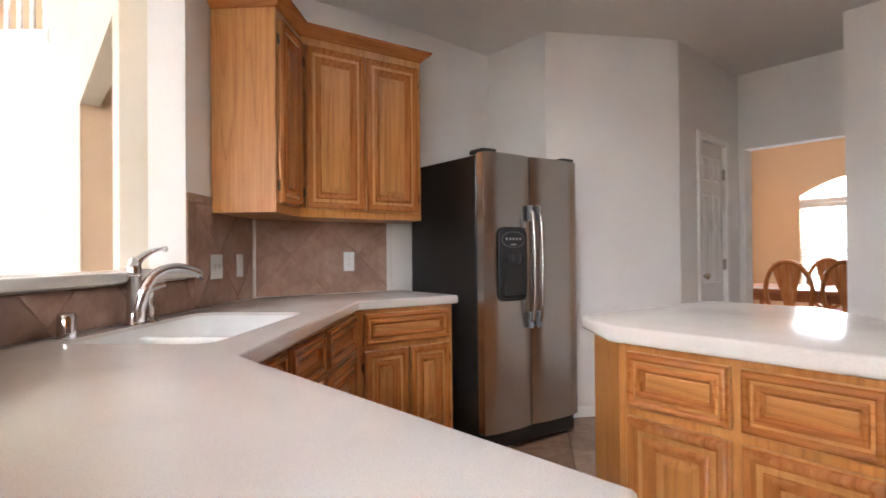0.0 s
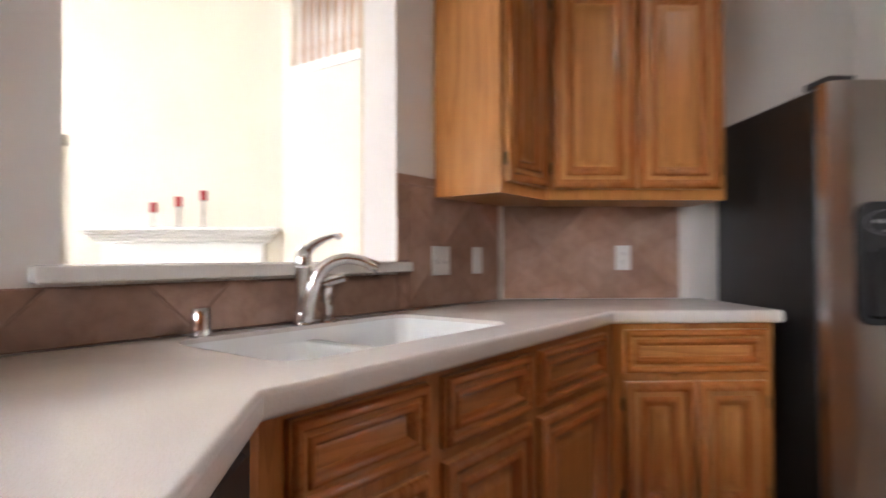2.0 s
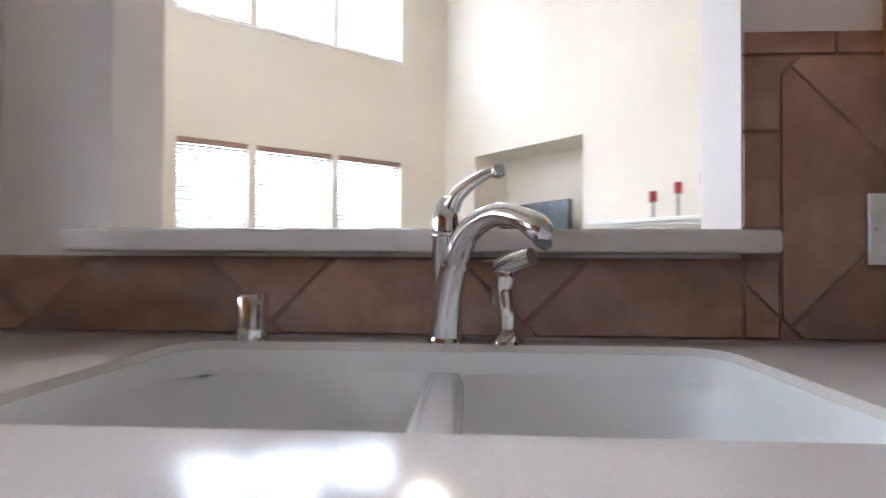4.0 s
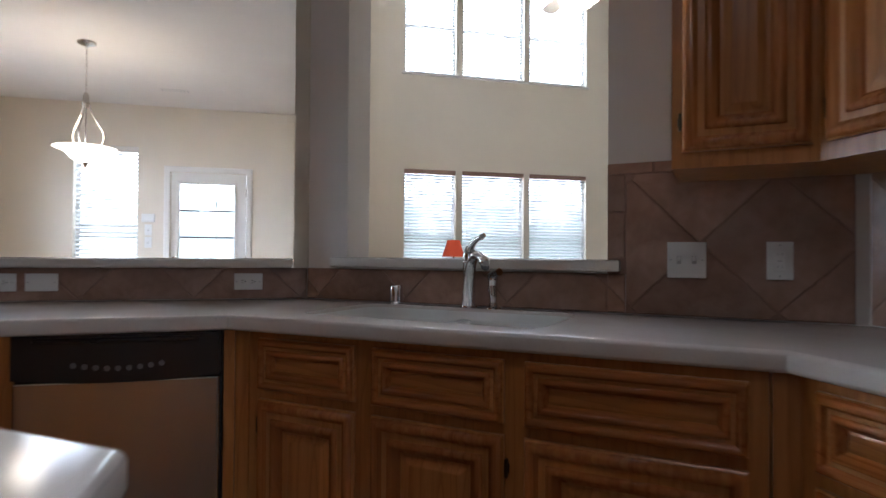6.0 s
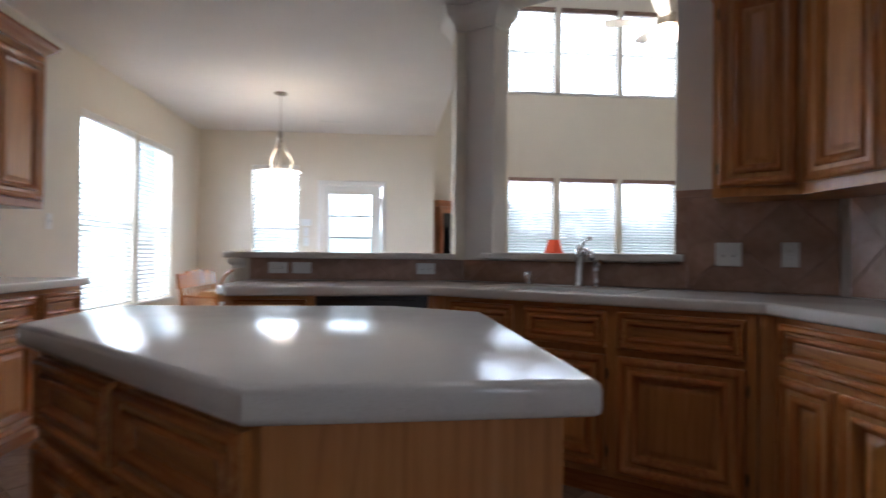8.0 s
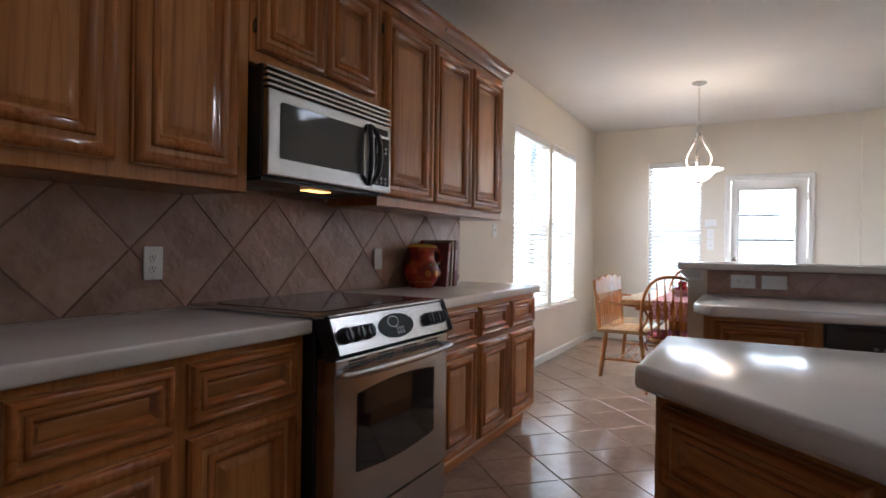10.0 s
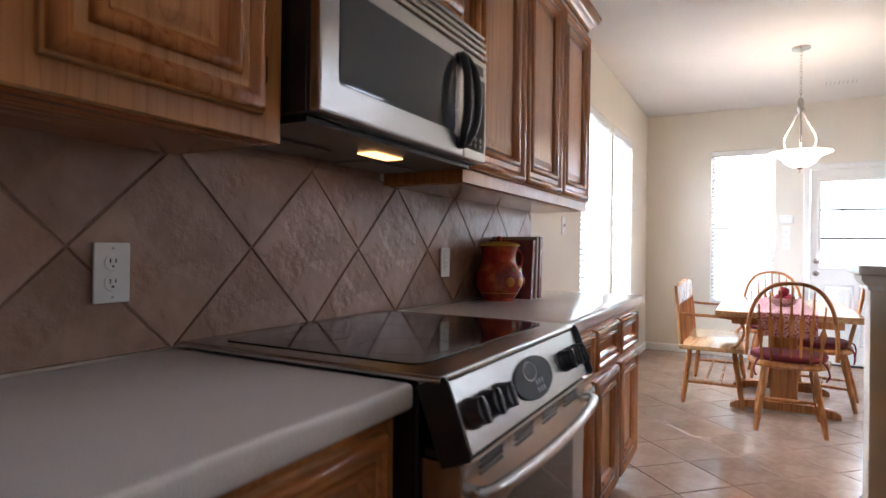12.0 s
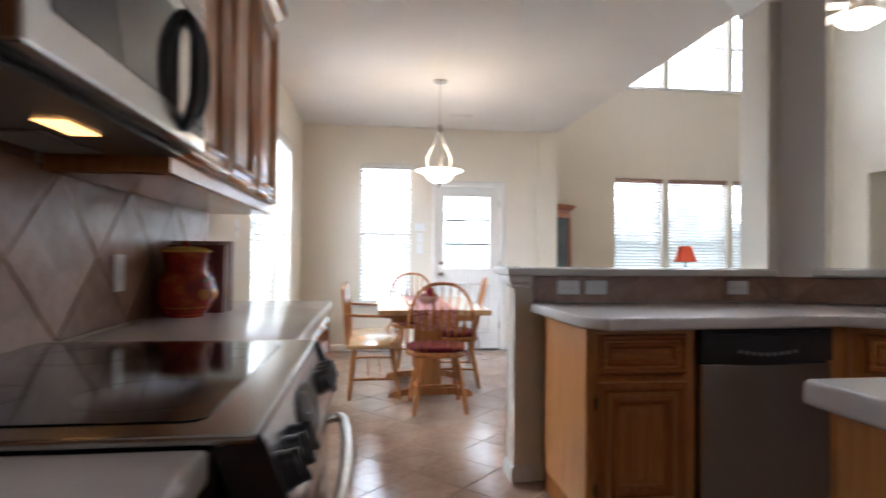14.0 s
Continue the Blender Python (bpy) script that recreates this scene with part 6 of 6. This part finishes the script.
part("shade", spin([(0.135, 0.52), (0.12, 0.57), (0.095, 0.64), (0.075, 0.715), (0.07, 0.715), (0.09, 0.64), (0.115, 0.57), (0.13, 0.52)], 28), lampshade_red, lp, "orange-red fabric shade", True)
cu_ = thing("curio_cabinet", "tall dark wood curio cabinet with glass door", "cabinet", pose(3.46, 8.25, 0, 0, 0, 38))
part("carcase", boxed(-0.27, 0.0, 0.05, 0.27, 0.24, 1.80, 0.004), cherry, cu_)
part("plinth", boxed(-0.25, 0.02, 0.0, 0.25, 0.22, 0.049), cherry, cu_)
part("door_frame", rect_rings(0.5, 1.66, [(0, 0), (0, 0.02), (0.05, 0.02), (0.06, 0.006)], False), cherry, cu_, at=pose(-0.25, -0.001, 0.1))
part("glass", boxed(-0.2, -0.008, 0.15, 0.2, -0.004, 1.71), glass_dark, cu_, "dark reflecting glass")
crown([(-0.27, 0.24), (-0.27, 0.0), (0.27, 0.0), (0.27, 0.24)], 1.80, cherry, cu_)
# ceiling fan
fn = thing("ceiling_fan", "white ceiling fan with a cluster of lit glass shades", "ceiling fan", pose(5.38, 5.32, 0))
part("downrod", tube([(0, 0, TALL), (0, 0, 3.62)], 0.013, 8), nickel, fn)
part("canopy", spin([(0.0, TALL), (0.08, TALL - 0.002), (0.05, TALL - 0.06), (0.0, TALL - 0.07)], 16), nickel, fn, "", True)
part("motor", spin([(0.0, 3.64), (0.05, 3.63), (0.11, 3.6), (0.12, 3.54), (0.1, 3.49), (0.05, 3.47), (0.0, 3.465)], 24), nickel, fn, "", True)
blade_me = mesh_of("blade", slab([(0.14, -0.045), (0.3, -0.065), (0.6, -0.07), (0.64, -0.05), (0.64, 0.05), (0.6, 0.07), (0.3, 0.065), (0.14, 0.045)], -0.004, 0.004, 0.002), trim_white)
for k in range(5):
    shared("blade", blade_me, fn, pose(0, 0, 3.55, 0, 0, 20 + 72 * k) @ pose(0, 0, 0, 11, 0, 0), "white fan blade")
shade_me = mesh_of("shade", spin([(0.022, 0.0), (0.03, -0.02), (0.042, -0.05), (0.058, -0.085), (0.065, -0.1), (0.06, -0.1), (0.0, -0.03)], 18), fan_glass, True)
for k in range(4):
    a = 45 + 90 * k
    shared("shade", shade_me, fn, pose(0, 0, 3.46, 0, 0, a) @ pose(0.085, 0, 0, 0, -35, 0), "lit frosted shade")
fan_l = new("fan_light", bpy.data.lights.new("fan_light", "POINT"))
fan_l.data.energy, fan_l.data.color, fan_l.data.shadow_soft_size = 14, (1, 0.82, 0.6), 0.1
fan_l.location = (5.38, 5.32, 3.25)

# ---------- formal dining room ----------
dt = thing("dining_table", "polished cherry dining table with set places", "table", pose(4.02, -3.75, 0))
part("tabletop", boxed(-0.75, -0.55, 0.715, 0.75, 0.55, 0.755, 0.01, 2), cherry, dt)
part("apron", boxed(-0.66, -0.46, 0.63, 0.66, 0.46, 0.714), cherry, dt)
for a in (-1, 1):
    for b in (-1, 1):
        part("leg", tube([(a * 0.64, b * 0.44, 0.63), (a * 0.64, b * 0.44, 0.3), (a * 0.64, b * 0.44, 0.0)], [0.04, 0.032, 0.022], 10), cherry, dt, "", True)
for x in (-0.35, 0.3):
    mat_ = tagged(part("place_mat", boxed(4.02 + x - 0.2, -3.47, 0.7555, 4.02 + x + 0.2, -3.24, 0.759), label_grey), "pale place mat on the dining table", "place mat")
dc = thing("dining_chair", "orange-brown balloon-back dining chair", "chair", pose(3.82, -3.1, 0, 0, 0, 180), "formal dining chairs")
part("seat", slab(round_rect(-0.22, -0.2, 0.22, 0.22, 0.06), 0.42, 0.47, 0.015), red_cloth, dc, "dark upholstered seat", True)
for a in (-1, 1):
    for b in (-1, 1):
        part("leg", tube([(a * 0.19, b * 0.18, 0.42), (a * 0.2, b * 0.2, 0.0)], [0.022, 0.016], 8), chair_wood, dc, "", True)
hp = [(0.21 * math.sin(2 * math.pi * i / 40) * (1.0 if True else 1), -0.2 - 0.1 * (0.3 - 0.3 * math.cos(2 * math.pi * i / 40)), 0.76 + 0.29 * -math.cos(2 * math.pi * i / 40)) for i in range(41)]
part("back_frame", tube(hp, 0.022, 10), chair_wood, dc, "oval bent back frame", True)
bm = bmesh.new()
rows = []
for t_, hw in ((0.0, 0.05), (0.3, 0.045), (0.55, 0.075), (0.8, 0.12), (1.0, 0.135)):
    z = 0.47 + 0.56 * t_
    y = -0.2 - 0.06 * t_
    rows.append([bm.verts.new(p) for p in ((-hw, y - 0.008, z), (hw, y - 0.008, z), (hw, y + 0.008, z), (-hw, y + 0.008, z))])
for p, q in zip(rows, rows[1:]):
    for i in range(4):
        j = (i + 1) % 4
        bm.faces.new((p[i], p[j], q[j], q[i]))
bm.faces.new(rows[0][::-1])
bm.faces.new(rows[-1])
bmesh.ops.recalc_face_normals(bm, faces=bm.faces)
part("back_splat", bm, chair_wood, dc, "broad flared splat")
copy_thing(dc, pose(3.30, -3.1, 0, 0, 0, 172))
copy_thing(dc, pose(4.1, -4.42, 0, 0, 0, 4))


# ---------- tiles ----------
def clip_rect(poly, x0, z0, x1, z1):
    """A convex polygon cut to a rectangle."""
    def cut(pts, inside, cross):
        out = []
        for i, p in enumerate(pts):
            q = pts[(i + 1) % len(pts)]
            if inside(p):
                out.append(p)
            if inside(p) != inside(q):
                out.append(cross(p, q))
        return out

    def at_x(v):
        return lambda p, q: (v, p[1] + (q[1] - p[1]) * (v - p[0]) / (q[0] - p[0]))

    def at_z(v):
        return lambda p, q: (p[0] + (q[0] - p[0]) * (v - p[1]) / (q[1] - p[1]), v)

    for inside, cross in ((lambda p: p[0] >= x0, at_x(x0)), (lambda p: p[0] <= x1, at_x(x1)), (lambda p: p[1] >= z0, at_z(z0)), (lambda p: p[1] <= z1, at_z(z1))):
        poly = cut(poly, inside, cross)
        if len(poly) < 3:
            return []
    return poly


def tile_mesh(poly, thick, edge, material, drop=0.0025):
    """A tile with eased edges: outline in the plane, its face at height thick."""
    c = Vector((sum(p[0] for p in poly) / len(poly), sum(p[1] for p in poly) / len(poly)))
    bm = bmesh.new()
    lo = [bm.verts.new((p[0] - c.x, p[1] - c.y, 0.0)) for p in poly]
    mid = [bm.verts.new((p[0] - c.x, p[1] - c.y, thick - drop)) for p in poly]
    hi = []
    for p in poly:
        v = Vector(p) - c
        hi.append(bm.verts.new((*(v * max(0.0, 1 - edge / max(v.length, 0.01))), thick)))
    n = len(poly)
    for i in range(n):
        j = (i + 1) % n
        bm.faces.new((lo[i], lo[j], mid[j], mid[i]))
        bm.faces.new((mid[i], mid[j], hi[j], hi[i]))
    bm.faces.new(hi)
    return mesh_of("tile", bm, material), c


tile_cache = {}


def lay(parent, frame_m, u0, z0, u1, z1, vertex, half, gap, material, thick=0.0095):
    """Diamond tiles over a rectangle of a plane; frame_m maps (u, z, out) into the parent."""
    r = half - gap
    i0, i1 = int((u0 - vertex[0]) / half) - 2, int((u1 - vertex[0]) / half) + 2
    j0, j1 = int((z0 - vertex[1]) / half) - 2, int((z1 - vertex[1]) / half) + 2
    for i in range(i0, i1 + 1):
        for j in range(j0, j1 + 1):
            if (i + j) % 2 == 0:
                continue
            cx, cz = vertex[0] + i * half, vertex[1] + j * half
            poly = clip_rect([(cx + r, cz), (cx, cz + r), (cx - r, cz), (cx, cz - r)], u0, z0, u1, z1)
            if len(poly) < 3:
                continue
            area = abs(sum(poly[k][0] * poly[(k + 1) % len(poly)][1] - poly[(k + 1) % len(poly)][0] * poly[k][1] for k in range(len(poly)))) / 2
            if area < 0.0006:
                continue
            key = (tuple((round(p[0] - cx, 3), round(p[1] - cz, 3)) for p in poly), material.name)
            if key not in tile_cache:
                me, c = tile_mesh(poly, thick, 0.004, material)
                tile_cache[key] = (me, (c.x - cx, c.y - cz))
            me, off = tile_cache[key]
            shared("tile", me, parent, frame_m @ Matrix.Translation((cx + off[0], cz + off[1], random.uniform(-0.0006, 0.0006))))


UP = Matrix.Rotation(math.pi / 2, 4, "X")      # plane coordinates (u, z, out) to x, -y out, z up


def backsplash(label, at, rects, vertex):
    base = bmesh.new()
    for u0, z0, u1, z1 in rects:
        box(base, u0, -0.004, z0, u1, -0.0005, z1)
    bs_ = struct("backsplash", base, grout_brown, label, "backsplash", at=at)
    for u0, z0, u1, z1 in rects:
        lay(bs_, Matrix.Translation((0, -0.0035, 0)) @ UP, u0 + 0.002, z0 + 0.002, u1 - 0.002, z1 - 0.002, vertex, 0.2205, 0.0025, splash_tile, 0.0048)
    return bs_


def border(parent, pieces):
    for u0, z0, u1, z1 in pieces:
        me, c = tile_mesh([(u0, z0), (u1, z0), (u1, z1), (u0, z1)], 0.0062, 0.003, splash_tile)
        shared("border_tile", me, parent, Matrix.Translation((0, -0.0035, 0)) @ UP @ Matrix.Translation((c.x, c.y, 0)))


Z0 = CT + 0.001
backsplash("brown diagonal stone-look tiles behind the range", pose(0, 0, 0, 0, 0, 90), [(-1.19, Z0, 3.49, UZ0 + 0.01), (RY0, UZ0 + 0.01, RY1, 1.42)], (1.45, 1.134))
bsk = backsplash("brown diagonal stone-look tiles behind the sink", SINK_AT, [(S0 - 0.003, Z0, O1 + 0.0, 1.05), (O1 + 0.062, Z0, S1 - 0.006, 1.392), (O1, Z0, O1 + 0.06, 1.05)], (1.545, 0.935))
gb_ = bmesh.new()
box(gb_, O1, -0.004, 1.05, O1 + 0.062, -0.0005, 1.432)
box(gb_, O1 + 0.062, -0.004, 1.392, 1.70, -0.0005, 1.432)
part("grout_strip", gb_, grout_brown, bsk)
border(bsk, [(O1 + 0.001, 1.104, O1 + 0.058, 1.262), (O1 + 0.001, 1.266, O1 + 0.058, 1.392), (O1 + 0.001, 1.396, O1 + 0.15, 1.432), (O1 + 0.153, 1.396, 1.70, 1.432)])
backsplash("brown diagonal stone-look tiles on the fridge side", pose(RW, 0, 0, 0, 0, -90), [(-2.022, Z0, -1.165, UZ0 + 0.003)], (-1.60, 0.93))
backsplash("low band of brown tiles along the bar", pose(0, 3.362, 0), [(1.645, Z0, 3.014, 1.049)], (2.1, 0.92))

# floor tiles, laid diagonally
FT = 0.33
half = FT / math.sqrt(2)
near = bpy.data.objects["floor"]
poly = [(half - 0.003, 0), (0, half - 0.003), (-half + 0.003, 0), (0, -half + 0.003)]
ft_me, c = tile_mesh(poly, 0.008, 0.004, floor_tile, 0.002)
rest = bmesh.new()
cells = []
for i in range(-6, 22):
    for j in range(-26, 18):
        if (i + j) % 2 == 0:
            continue
        x, y = 1.28 + (i - 8) * half, 4.24 + j * half
        if -0.2 < x < 4.3 and -2.0 < y < 7.5 and not (x > 3.2 and y > 2.9):
            cells.append((x, y))
cells.sort(key=lambda p: (p[0] - 1.4) ** 2 * 1.4 + (p[1] - 4.0) ** 2)
for x, y in cells[:300]:
    shared("tile", ft_me, near, pose(x, y, -0.0065, random.uniform(-0.1, 0.1), random.uniform(-0.1, 0.1), 0))
vs_, fs_ = [], []
for x, y in cells[300:]:
    k = len(vs_)
    for s_, z in ((1.0, -0.006), (1.0, -0.0005), (0.985, 0.0015)):
        vs_ += [(x + px * s_, y + py * s_, z) for px, py in poly]
    for r_ in (0, 4):
        for q in range(4):
            fs_.append((k + r_ + q, k + r_ + (q + 1) % 4, k + r_ + 4 + (q + 1) % 4, k + r_ + 4 + q))
    fs_.append((k + 8, k + 9, k + 10, k + 11))
me = bpy.data.meshes.new("floor_tiles")
me.from_pydata(vs_, [], fs_)
me.materials.append(floor_tile)
tagged(new("floor_tiles", me), "tan stone-look floor tiles further off", "floor tiles", kind="stuff")
